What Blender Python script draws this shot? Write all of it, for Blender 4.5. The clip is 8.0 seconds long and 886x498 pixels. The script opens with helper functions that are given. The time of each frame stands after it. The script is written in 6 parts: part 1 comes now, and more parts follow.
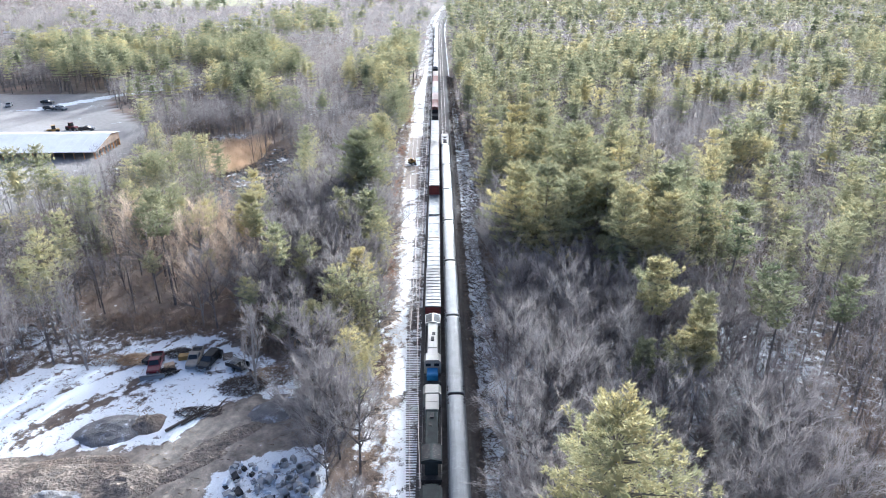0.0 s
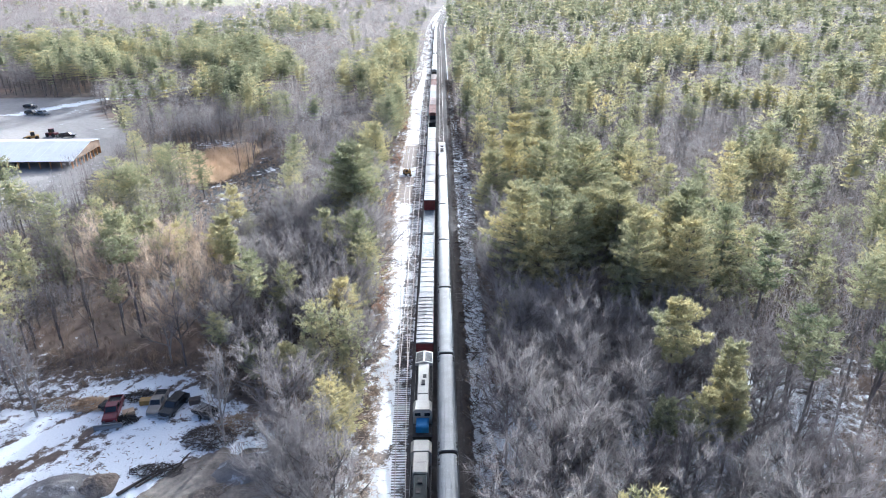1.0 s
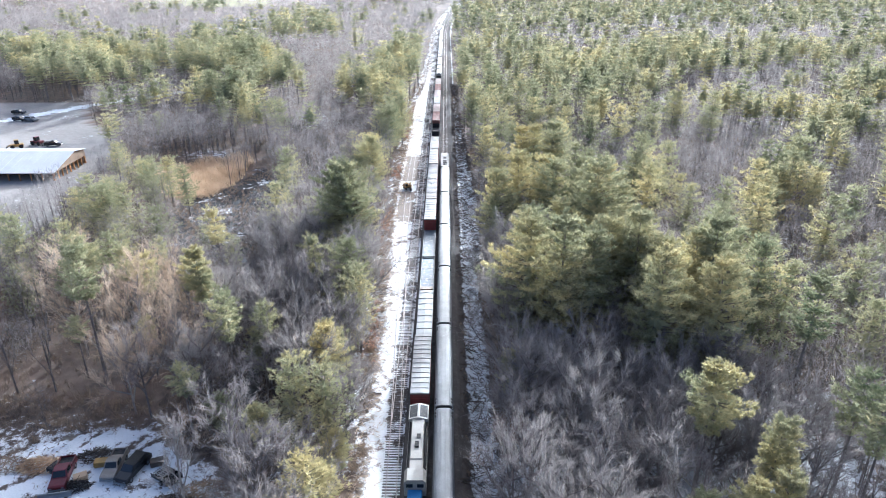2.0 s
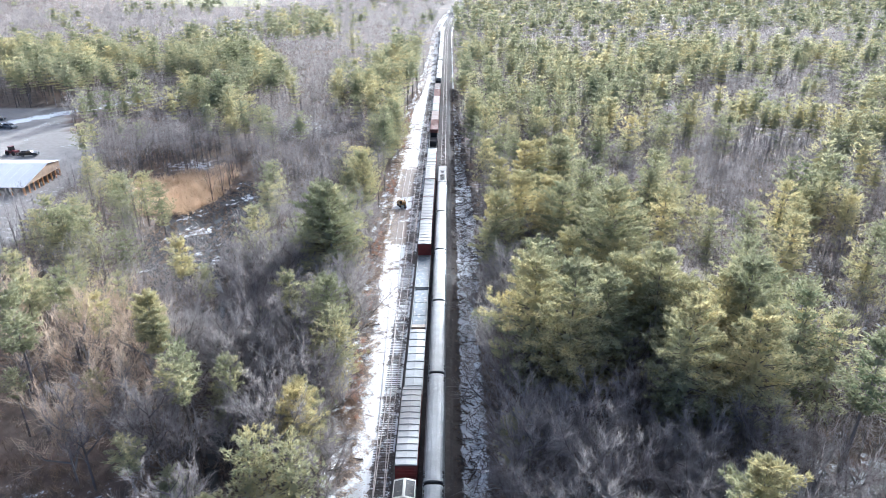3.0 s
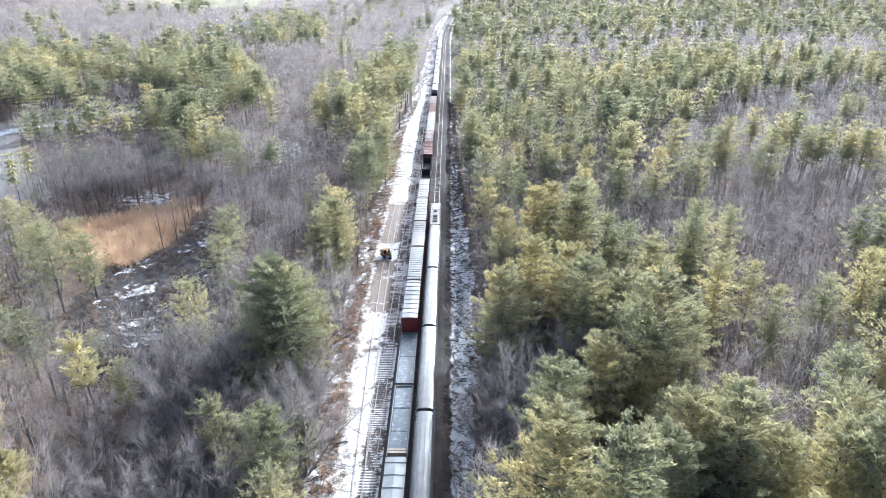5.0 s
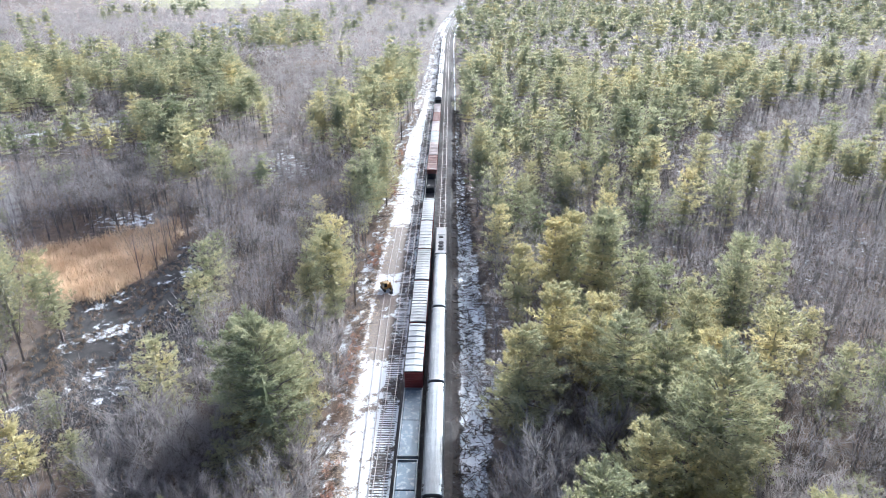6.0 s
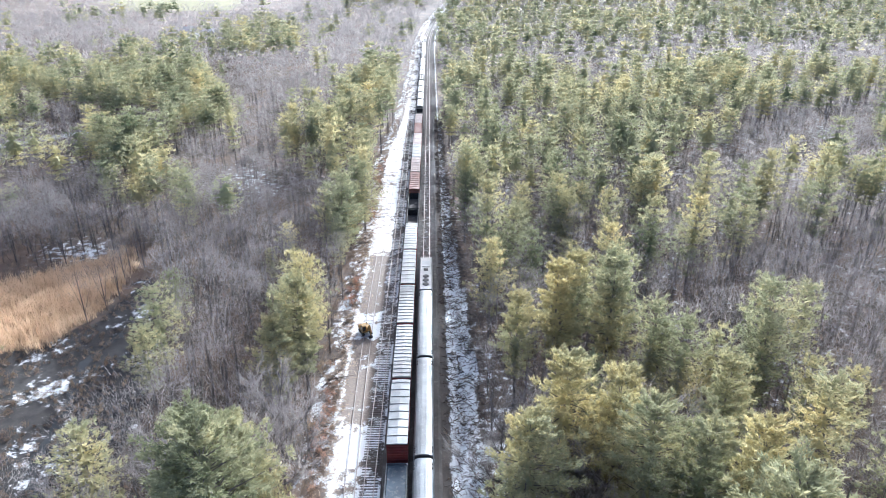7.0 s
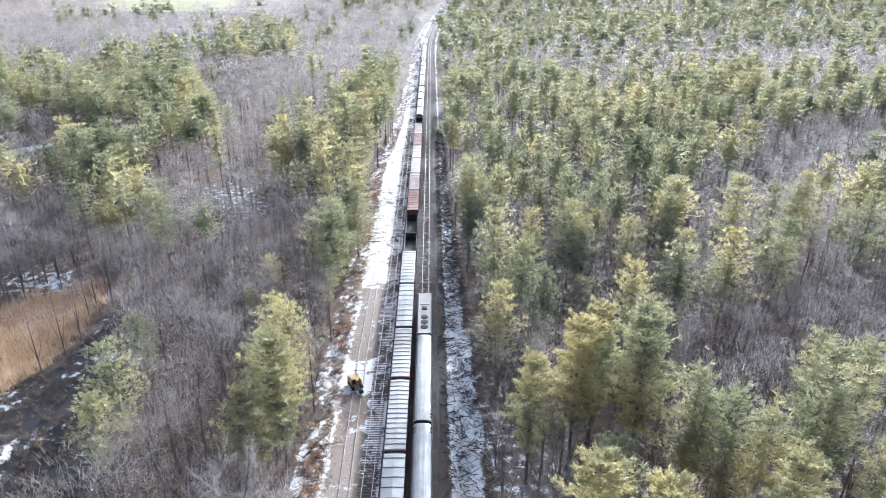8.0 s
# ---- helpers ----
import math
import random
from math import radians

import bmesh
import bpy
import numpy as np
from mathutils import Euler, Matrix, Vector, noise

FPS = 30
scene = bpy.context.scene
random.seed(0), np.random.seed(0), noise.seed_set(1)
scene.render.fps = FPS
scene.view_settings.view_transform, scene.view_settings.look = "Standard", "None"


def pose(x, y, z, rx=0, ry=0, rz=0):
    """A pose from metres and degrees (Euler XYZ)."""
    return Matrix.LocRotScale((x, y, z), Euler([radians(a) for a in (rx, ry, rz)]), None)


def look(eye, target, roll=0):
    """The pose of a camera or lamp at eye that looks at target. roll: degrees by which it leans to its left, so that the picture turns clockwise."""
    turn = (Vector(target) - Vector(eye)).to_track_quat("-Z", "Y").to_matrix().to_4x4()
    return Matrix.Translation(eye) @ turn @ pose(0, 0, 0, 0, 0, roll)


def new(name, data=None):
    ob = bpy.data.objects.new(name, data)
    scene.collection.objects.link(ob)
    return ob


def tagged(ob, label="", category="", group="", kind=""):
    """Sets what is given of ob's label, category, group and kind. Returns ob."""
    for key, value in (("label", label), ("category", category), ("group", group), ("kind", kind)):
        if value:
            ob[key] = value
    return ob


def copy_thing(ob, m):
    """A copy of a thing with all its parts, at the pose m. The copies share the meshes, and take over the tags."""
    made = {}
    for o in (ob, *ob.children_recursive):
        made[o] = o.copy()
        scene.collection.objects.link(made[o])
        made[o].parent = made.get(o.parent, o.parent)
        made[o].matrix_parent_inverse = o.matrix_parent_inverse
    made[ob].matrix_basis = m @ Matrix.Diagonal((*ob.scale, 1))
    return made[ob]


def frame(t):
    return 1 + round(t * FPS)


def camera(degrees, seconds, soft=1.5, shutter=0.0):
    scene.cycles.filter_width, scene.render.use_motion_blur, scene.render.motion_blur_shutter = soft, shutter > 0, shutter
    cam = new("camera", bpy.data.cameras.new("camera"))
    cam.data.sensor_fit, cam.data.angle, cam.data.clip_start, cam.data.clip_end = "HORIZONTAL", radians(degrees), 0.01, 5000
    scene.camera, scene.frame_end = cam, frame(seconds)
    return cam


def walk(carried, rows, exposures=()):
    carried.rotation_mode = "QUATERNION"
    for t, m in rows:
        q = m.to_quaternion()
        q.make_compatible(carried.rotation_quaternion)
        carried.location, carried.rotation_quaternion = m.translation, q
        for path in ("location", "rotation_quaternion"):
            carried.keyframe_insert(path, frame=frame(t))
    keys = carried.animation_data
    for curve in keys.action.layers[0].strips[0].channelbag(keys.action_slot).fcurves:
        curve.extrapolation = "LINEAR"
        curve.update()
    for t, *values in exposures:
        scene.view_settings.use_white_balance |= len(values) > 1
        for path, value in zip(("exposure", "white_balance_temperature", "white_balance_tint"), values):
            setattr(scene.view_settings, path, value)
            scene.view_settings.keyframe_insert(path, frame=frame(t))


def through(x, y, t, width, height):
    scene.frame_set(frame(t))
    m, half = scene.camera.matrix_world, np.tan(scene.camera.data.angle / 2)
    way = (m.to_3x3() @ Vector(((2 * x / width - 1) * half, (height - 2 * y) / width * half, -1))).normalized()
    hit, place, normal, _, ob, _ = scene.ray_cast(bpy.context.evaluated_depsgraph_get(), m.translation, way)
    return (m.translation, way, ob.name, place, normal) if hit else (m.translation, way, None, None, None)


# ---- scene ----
# ---------------------------------------------------------------- camera
cam = camera(67.8, 8.0, soft=1.0)
TRACK_TURN, SHIFT = 0.0222, -2.93          # turns the plan so that the railway runs along +y


def plan_point(x, y, z):
    c, s = math.cos(TRACK_TURN), math.sin(TRACK_TURN)
    return (c * x + s * y + SHIFT, -s * x + c * y, z)


PATH = [
    (0.0, (0.453, 1.217, 69.946), (0.423, 3.041, 69.126), -0.4),
    (0.5, (1.11, 8.211, 69.828), (1.079, 10.034, 69.007), -0.4),
    (1.0, (1.668, 15.413, 69.672), (1.636, 17.237, 68.851), -0.3),
    (1.5, (2.219, 22.938, 69.551), (2.175, 24.761, 68.731), -0.3),
    (3.0, (3.931, 47.198, 69.564), (3.873, 49.021, 68.742), -0.2),
    (3.5, (4.583, 55.669, 69.695), (4.524, 57.492, 68.873), 0.0),
    (4.0, (5.046, 64.495, 69.832), (4.989, 66.318, 69.01), 0.0),
    (4.5, (5.16, 73.439, 69.92), (5.104, 75.261, 69.097), 0.0),
    (6.0, (3.032, 100.446, 69.984), (2.969, 102.267, 69.16), -0.1),
    (6.2, (2.66, 103.95, 70.01), (2.596, 105.771, 69.187), -0.1),
    (6.5, (2.113, 109.208, 70.047), (2.104, 111.031, 69.226), -0.1),
    (7.0, (1.643, 118.036, 70.098), (1.637, 119.86, 69.277), 0.1),
    (7.5, (1.472, 126.99, 70.152), (1.465, 128.814, 69.331), 0.1),
    (8.0, (1.51, 135.881, 70.155), (1.502, 137.705, 69.334), 0.2),
]
EXPOSURE, KELVIN, TINT = 1.61, 5130, 6
walk(cam, [(t, look(plan_point(*e), plan_point(*g), r)) for t, e, g, r in PATH], [(0.0, EXPOSURE, KELVIN, TINT), (8.0, EXPOSURE, KELVIN, TINT)])

# ---------------------------------------------------------------- light
SUN_AZ, SUN_EL = radians(20.5), radians(20.0)   # low winter sun, ahead and a little to the right of the line
world = bpy.data.worlds.new("winter_sky")
scene.world = world
world.use_nodes = True
wn = world.node_tree
sky = wn.nodes.new("ShaderNodeTexSky")
sky.sky_type = "NISHITA"
sky.sun_disc = False
sky.sun_elevation, sky.sun_rotation = SUN_EL, SUN_AZ
sky.dust_density, sky.ozone_density, sky.air_density = 6.0, 0.0, 0.35
back = wn.nodes["Background"]
wn.links.new(sky.outputs[0], back.inputs[0])
back.inputs[1].default_value = 0.15
sun = new("sun", bpy.data.lights.new("sun", "SUN"))
sun.data.energy, sun.data.angle, sun.data.color = 2.7, radians(0.6), (1.0, 0.96, 0.905)
sun_way = Vector((math.sin(SUN_AZ) * math.cos(SUN_EL), math.cos(SUN_AZ) * math.cos(SUN_EL), math.sin(SUN_EL)))
sun.matrix_world = look(sun_way * 400, (0, 0, 0))


# ---------------------------------------------------------------- materials
def ramp(nt, fac, stops):
    n = nt.nodes.new("ShaderNodeValToRGB")
    while len(n.color_ramp.elements) < len(stops):
        n.color_ramp.elements.new(0.5)
    for e, (p, c) in zip(n.color_ramp.elements, stops):
        e.position, e.color = p, (*c, 1)
    nt.links.new(fac, n.inputs[0])
    return n.outputs[0]


def noise_tex(nt, scale, detail=4.0, vec=None, rough=0.55):
    n = nt.nodes.new("ShaderNodeTexNoise")
    n.inputs["Scale"].default_value, n.inputs["Detail"].default_value, n.inputs["Roughness"].default_value = scale, detail, rough
    if vec is not None:
        nt.links.new(vec, n.inputs["Vector"])
    return n.outputs["Fac"]


def mix_col(nt, fac, a, b, kind="MIX"):
    n = nt.nodes.new("ShaderNodeMix")
    n.data_type, n.blend_type = "RGBA", kind
    for sock, v in ((n.inputs[0], fac), (n.inputs[6], a), (n.inputs[7], b)):
        if isinstance(v, (int, float)):
            sock.default_value = v
        elif isinstance(v, tuple):
            sock.default_value = (*v, 1)
        else:
            nt.links.new(v, sock)
    return n.outputs[2]


def maths(nt, op, a, b=0.0, clamp=False):
    n = nt.nodes.new("ShaderNodeMath")
    n.operation, n.use_clamp = op, clamp
    for sock, v in zip(n.inputs, (a, b)):
        if isinstance(v, (int, float)):
            sock.default_value = v
        else:
            nt.links.new(v, sock)
    return n.outputs[0]


def fresh(name):
    m = bpy.data.materials.new(name)
    m.use_nodes = True
    return m, m.node_tree, m.node_tree.nodes["Principled BSDF"]


def scaled(c, k):
    return tuple(min(1.0, v * k) for v in c)


def plain(name, col, rough=0.7, metal=0.0, var=0.25, coarse=0.6, fine=9.0, bump=0.15, dirt=None, dirt_at=0.62, depth=0.04):
    """A surface with broad stains, fine grain, slight relief and, where given, patches of dirt."""
    m, nt, b = fresh(name)
    geo = nt.nodes.new("ShaderNodeNewGeometry")
    info = nt.nodes.new("ShaderNodeObjectInfo")
    big, small = noise_tex(nt, coarse, 5, geo.outputs["Position"]), noise_tex(nt, fine, 4, geo.outputs["Position"])
    c = ramp(nt, big, [(0.3, scaled(col, 1 - var)), (0.7, scaled(col, 1 + var))])
    g = ramp(nt, small, [(0.3, (0.78, 0.78, 0.78)), (0.7, (1.0, 1.0, 1.0))])
    c = mix_col(nt, 1.0, c, g, "MULTIPLY")
    r = ramp(nt, info.outputs["Random"], [(0.0, (0.86, 0.86, 0.86)), (1.0, (1.0, 1.0, 1.0))])
    c = mix_col(nt, 1.0, c, r, "MULTIPLY")
    if dirt:
        d = noise_tex(nt, coarse * 2.3, 6, geo.outputs["Position"], 0.65)
        d = ramp(nt, d, [(dirt_at - 0.08, (0, 0, 0)), (dirt_at + 0.08, (0.8, 0.8, 0.8))])
        c = mix_col(nt, d, c, dirt)
    nt.links.new(c, b.inputs["Base Color"])
    b.inputs["Roughness"].default_value, b.inputs["Metallic"].default_value = rough, metal
    if bump:
        bp = nt.nodes.new("ShaderNodeBump")
        bp.inputs["Strength"].default_value, bp.inputs["Distance"].default_value = bump, depth
        nt.links.new(maths(nt, "ADD", small, maths(nt, "MULTIPLY", big, 0.6)) if depth > 0.1 else small, bp.inputs["Height"])
        nt.links.new(bp.outputs[0], b.inputs["Normal"])
    return m


def foliage(name, lo, mid, hi, through=0.4, spread=0.07):
    """Needles or leaves: colour drifts from tree to tree and from tuft to tuft, and light comes through."""
    m, nt, b = fresh(name)
    geo = nt.nodes.new("ShaderNodeNewGeometry")
    big = noise_tex(nt, spread, 3, geo.outputs["Position"])
    v = maths(nt, "ADD", maths(nt, "MULTIPLY", big, 1.6), maths(nt, "MULTIPLY", geo.outputs["Random Per Island"], 0.14))
    info = nt.nodes.new("ShaderNodeObjectInfo")
    v = maths(nt, "ADD", v, maths(nt, "MULTIPLY", info.outputs["Random"], 0.15))
    v = maths(nt, "SUBTRACT", v, 0.425)
    c = ramp(nt, v, [(0.12, lo), (0.45, mid), (0.85, hi)])
    d = nt.nodes.new("ShaderNodeBsdfDiffuse")
    t = nt.nodes.new("ShaderNodeBsdfTranslucent")
    g = nt.nodes.new("ShaderNodeBsdfGlossy")
    g.inputs["Roughness"].default_value = 0.5
    g.inputs["Color"].default_value = (0.6, 0.6, 0.55, 1)
    mx, mg = nt.nodes.new("ShaderNodeMixShader"), nt.nodes.new("ShaderNodeMixShader")
    mx.inputs[0].default_value, mg.inputs[0].default_value = through, 0.01
    nt.links.new(c, d.inputs["Color"])
    nt.links.new(c, t.inputs["Color"])
    nt.links.new(d.outputs[0], mx.inputs[1])
    nt.links.new(t.outputs[0], mx.inputs[2])
    nt.links.new(mx.outputs[0], mg.inputs[1])
    nt.links.new(g.outputs[0], mg.inputs[2])
    nt.links.new(mg.outputs[0], nt.nodes["Material Output"].inputs["Surface"])
    nt.nodes.remove(b)
    return m


M_PINE = foliage("pine_needles", (0.155, 0.18, 0.10), (0.365, 0.36, 0.22), (0.58, 0.50, 0.25), 0.41)
M_RUST = foliage("rust_leaves", (0.24, 0.14, 0.095), (0.38, 0.215, 0.145), (0.48, 0.31, 0.22), 0.4)
M_REED = foliage("dry_reeds", (0.50, 0.375, 0.25), (0.69, 0.525, 0.355), (0.82, 0.665, 0.475), 0.5, 0.3)
M_TWIG = foliage("twigs", (0.205, 0.187, 0.181), (0.295, 0.27, 0.257), (0.41, 0.373, 0.346), 0.44, 0.09)
M_TANTWIG = foliage("tan_twigs", (0.40, 0.30, 0.21), (0.54, 0.42, 0.31), (0.66, 0.54, 0.41), 0.4, 0.12)
M_BRUSH = foliage("dry_brush", (0.15, 0.115, 0.09), (0.26, 0.20, 0.155), (0.40, 0.30, 0.20), 0.25, 0.12)
M_BARK = plain("bark", (0.19, 0.165, 0.15), 0.9, 0, 0.35, 0.8, 6, 0.5)
M_PALE = plain("pale_bark", (0.31, 0.285, 0.255), 0.85, 0, 0.3, 0.7, 5, 0.4)
M_LOG = plain("dead_wood", (0.12, 0.095, 0.075), 0.9, 0, 0.4, 1.0, 8, 0.4)
M_SNOW = plain("snow", (0.80, 0.83, 0.87), 0.6, 0, 0.06, 0.4, 5, 0.3)
M_STEEL = plain("rail_steel", (0.44, 0.40, 0.37), 0.35, 0.7, 0.2, 1.0, 12, 0.05)
M_TIE = plain("tie_wood", (0.13, 0.11, 0.098), 0.9, 0, 0.35, 0.35, 14, 0.4, (0.66, 0.69, 0.74), 0.6)
M_SILVER = plain("stainless_roof", (0.20, 0.213, 0.222), 0.48, 0.5, 0.16, 0.5, 7, 0.06, (0.26, 0.27, 0.28), 0.66)
M_SIDE = plain("stainless_side", (0.50, 0.51, 0.53), 0.4, 0.7, 0.1, 0.5, 9, 0.05)
M_GLASS = plain("dark_glass", (0.02, 0.025, 0.03), 0.08, 0.0, 0.1, 1, 5, 0)
M_BLACK = plain("black_steel", (0.035, 0.033, 0.032), 0.75, 0.1, 0.4, 1.2, 8, 0.2, (0.13, 0.11, 0.09), 0.62)
M_RUBBER = plain("rubber", (0.025, 0.025, 0.025), 0.85, 0, 0.3, 2, 12, 0.2)
M_WHITE = plain("white_roof", (0.29, 0.29, 0.285), 0.55, 0.1, 0.16, 0.45, 6, 0.08, (0.27, 0.25, 0.235), 0.62)
M_GREYROOF = plain("grey_roof", (0.24, 0.255, 0.265), 0.5, 0.3, 0.14, 0.4, 6, 0.08, (0.2, 0.19, 0.185), 0.62)
M_STEELBLUE = plain("blue_grey_cover", (0.085, 0.12, 0.15), 0.45, 0.2, 0.2, 0.5, 6, 0.08, (0.27, 0.28, 0.28), 0.6)
M_RED = plain("boxcar_red", (0.23, 0.045, 0.04), 0.6, 0, 0.25, 0.6, 7, 0.12, (0.12, 0.06, 0.045), 0.62)
M_BROWN = plain("oxide_brown", (0.22, 0.085, 0.065), 0.7, 0, 0.28, 0.6, 7, 0.12, (0.14, 0.08, 0.06), 0.6)
M_PINKROOF = plain("faded_red_roof", (0.42, 0.33, 0.31), 0.65, 0.05, 0.2, 0.4, 6, 0.1, (0.3, 0.16, 0.13), 0.6)
M_CREAM = plain("cream_paint", (0.44, 0.42, 0.36), 0.5, 0, 0.1, 0.7, 7, 0.06, (0.33, 0.3, 0.25), 0.67)
M_ENGINE = plain("dark_engine_paint", (0.032, 0.04, 0.037), 0.9, 0.0, 0.3, 0.8, 8, 0.1)
M_BLUE = plain("blue_paint", (0.05, 0.24, 0.50), 0.45, 0, 0.15, 0.9, 8, 0.05)
M_YELLOW = plain("yellow_paint", (0.42, 0.25, 0.06), 0.5, 0, 0.2, 0.9, 9, 0.1, (0.2, 0.13, 0.06), 0.62)
M_ORANGE = plain("orange_wood", (0.56, 0.27, 0.10), 0.7, 0, 0.2, 0.8, 7, 0.1)
M_CONC = plain("concrete", (0.46, 0.45, 0.43), 0.85, 0, 0.15, 0.9, 9, 0.3, (0.33, 0.31, 0.28), 0.6)
M_DIRT = plain("dug_earth", (0.33, 0.265, 0.20), 0.95, 0, 0.35, 0.5, 2.2, 1.0, (0.12, 0.10, 0.082), 0.52, 0.5)
M_GRAVEL = plain("grey_gravel", (0.24, 0.225, 0.21), 0.95, 0, 0.25, 0.3, 5, 0.9, (0.62, 0.65, 0.7), 0.63, 0.3)
M_BALLAST = plain("ballast", (0.095, 0.085, 0.078), 0.95, 0, 0.25, 0.35, 9, 0.9, (0.17, 0.155, 0.14), 0.62)
M_CARRED = plain("truck_red", (0.15, 0.02, 0.025), 0.3, 0.1, 0.15, 1, 8, 0.03)
M_CARBLACK = plain("car_black", (0.02, 0.022, 0.025), 0.25, 0.2, 0.2, 1, 8, 0.03)
M_TAN = plain("tan_paint", (0.34, 0.29, 0.23), 0.5, 0.1, 0.2, 1, 8, 0.05)
M_METALROOF = plain("sheet_roof", (0.80, 0.80, 0.79), 0.34, 0.0, 0.08, 0.2, 3, 0.05)
M_BARN = plain("barn_siding", (0.42, 0.29, 0.19), 0.8, 0, 0.2, 0.5, 6, 0.1)
M_WATER = plain("dark_water", (0.02, 0.022, 0.022), 0.45, 0, 0.2, 0.3, 2, 0.03)


def ground_material():
    m, nt, b = fresh("ground_cover")
    geo = nt.nodes.new("ShaderNodeNewGeometry")
    pos = geo.outputs["Position"]

    def att(n):
        a = nt.nodes.new("ShaderNodeAttribute")
        a.attribute_name = n
        return a.outputs["Fac"]
    n1, n2, n3 = noise_tex(nt, 0.05, 5, pos), noise_tex(nt, 0.55, 6, pos, 0.65), noise_tex(nt, 4.0, 4, pos)
    litter = ramp(nt, n2, [(0.25, (0.06, 0.046, 0.036)), (0.5, (0.12, 0.09, 0.068)), (0.75, (0.21, 0.155, 0.11))])
    litter = mix_col(nt, ramp(nt, n1, [(0.5, (0, 0, 0)), (0.72, (0.8, 0.8, 0.8))]), litter, (0.25, 0.165, 0.11))
    soil = ramp(nt, n2, [(0.25, (0.10, 0.085, 0.068)), (0.5, (0.23, 0.195, 0.155)), (0.75, (0.43, 0.36, 0.28))])
    lot = ramp(nt, n2, [(0.2, (0.26, 0.24, 0.215)), (0.8, (0.38, 0.35, 0.315))])
    field = ramp(nt, n1, [(0.3, (0.20, 0.185, 0.085)), (0.7, (0.27, 0.25, 0.12))])
    col = mix_col(nt, att("soil"), litter, soil)
    stones = ramp(nt, n3, [(0.3, (0.15, 0.125, 0.105)), (0.7, (0.32, 0.26, 0.21))])
    col = mix_col(nt, att("stones"), col, stones)
    # Near-black mire of swamp and brook; also paints shade on strips by the trains.
    mire_and_shade = ramp(nt, n2, [(0.3, (0.018, 0.017, 0.017)), (0.7, (0.06, 0.052, 0.046))])
    col = mix_col(nt, att("mire_and_shade"), col, mire_and_shade)
    straw = ramp(nt, n2, [(0.3, (0.36, 0.26, 0.17)), (0.7, (0.50, 0.37, 0.25))])
    col = mix_col(nt, att("straw"), col, straw)
    col = mix_col(nt, att("lot"), col, lot)
    col = mix_col(nt, att("field"), col, field)
    s = maths(nt, "ADD", att("snow"), maths(nt, "MULTIPLY", maths(nt, "SUBTRACT", n2, 0.5), 1.5))
    s = maths(nt, "ADD", s, maths(nt, "MULTIPLY", maths(nt, "SUBTRACT", n3, 0.5), 0.5))
    s = ramp(nt, s, [(0.42, (0, 0, 0)), (0.58, (1, 1, 1))])
    white = ramp(nt, n3, [(0.3, (0.70, 0.72, 0.72)), (0.7, (0.82, 0.83, 0.83))])
    col = mix_col(nt, s, col, white)
    nt.links.new(col, b.inputs["Base Color"])
    b.inputs["Roughness"].default_value = 0.9
    bp = nt.nodes.new("ShaderNodeBump")
    bp.inputs["Strength"].default_value, bp.inputs["Distance"].default_value = 0.6, 0.12
    nt.links.new(maths(nt, "ADD", n2, maths(nt, "MULTIPLY", n3, 0.4)), bp.inputs["Height"])
    nt.links.new(bp.outputs[0], b.inputs["Normal"])
    return m


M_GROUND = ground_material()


# ---------------------------------------------------------------- mesh tools
class Geo:
    """Collects vertices and faces of one mesh."""

    def __init__(self):
        self.v, self.f = [], []

    def add(self, vs, fs):
        n = len(self.v)
        self.v.extend(tuple(p) for p in vs)
        self.f.extend(tuple(i + n for i in q) for q in fs)
        return self

    def box(self, x0, x1, y0, y1, z0, z1, c=0.0):
        """A box whose upper edges are cut back by c."""
        if c <= 0:
            vs = [(x, y, z) for z in (z0, z1) for x, y in ((x0, y0), (x1, y0), (x1, y1), (x0, y1))]
            return self.add(vs, [(3, 2, 1, 0), (4, 5, 6, 7), (0, 1, 5, 4), (1, 2, 6, 5), (2, 3, 7, 6), (3, 0, 4, 7)])
        rings = [(0, z0), (0, z1 - c), (c, z1)]
        vs = [(x, y, z) for k, z in rings for x, y in ((x0 + k, y0 + k), (x1 - k, y0 + k), (x1 - k, y1 - k), (x0 + k, y1 - k))]
        fs = [(3, 2, 1, 0), (8, 9, 10, 11)]
        for r in (0, 4):
            fs += [(r + i, r + (i + 1) % 4, r + 4 + (i + 1) % 4, r + 4 + i) for i in range(4)]
        return self.add(vs, fs)

    def prism(self, outline, a, b, axis="y"):
        """An outline swept from a to b along an axis; the outline is given in the other two axes."""
        n = len(outline)
        put = {"y": lambda p, s: (p[0], s, p[1]), "x": lambda p, s: (s, p[0], p[1]), "z": lambda p, s: (p[0], p[1], s)}[axis]
        vs = [put(p, s) for s in (a, b) for p in outline]
        return self.add(vs, [tuple(range(n)), tuple(range(2 * n - 1, n - 1, -1))] + [(i, i + n, (i + 1) % n + n, (i + 1) % n) for i in range(n)])

    def tube(self, p, q, r0, r1=None, n=8, cap=True):
        p, q = Vector(p), Vector(q)
        r1 = r0 if r1 is None else r1
        d = (q - p).normalized()
        u = d.cross((0, 0, 1) if abs(d.z) < 0.9 else (1, 0, 0)).normalized()
        w = d.cross(u)
        vs = [c + (u * math.cos(k * 2 * math.pi / n) + w * math.sin(k * 2 * math.pi / n)) * r for c, r in ((p, r0), (q, r1)) for k in range(n)]
        fs = [(i, i + n, (i + 1) % n + n, (i + 1) % n) for i in range(n)]
        if cap:
            fs += [tuple(range(n)), tuple(range(2 * n - 1, n - 1, -1))]
        return self.add(vs, fs)


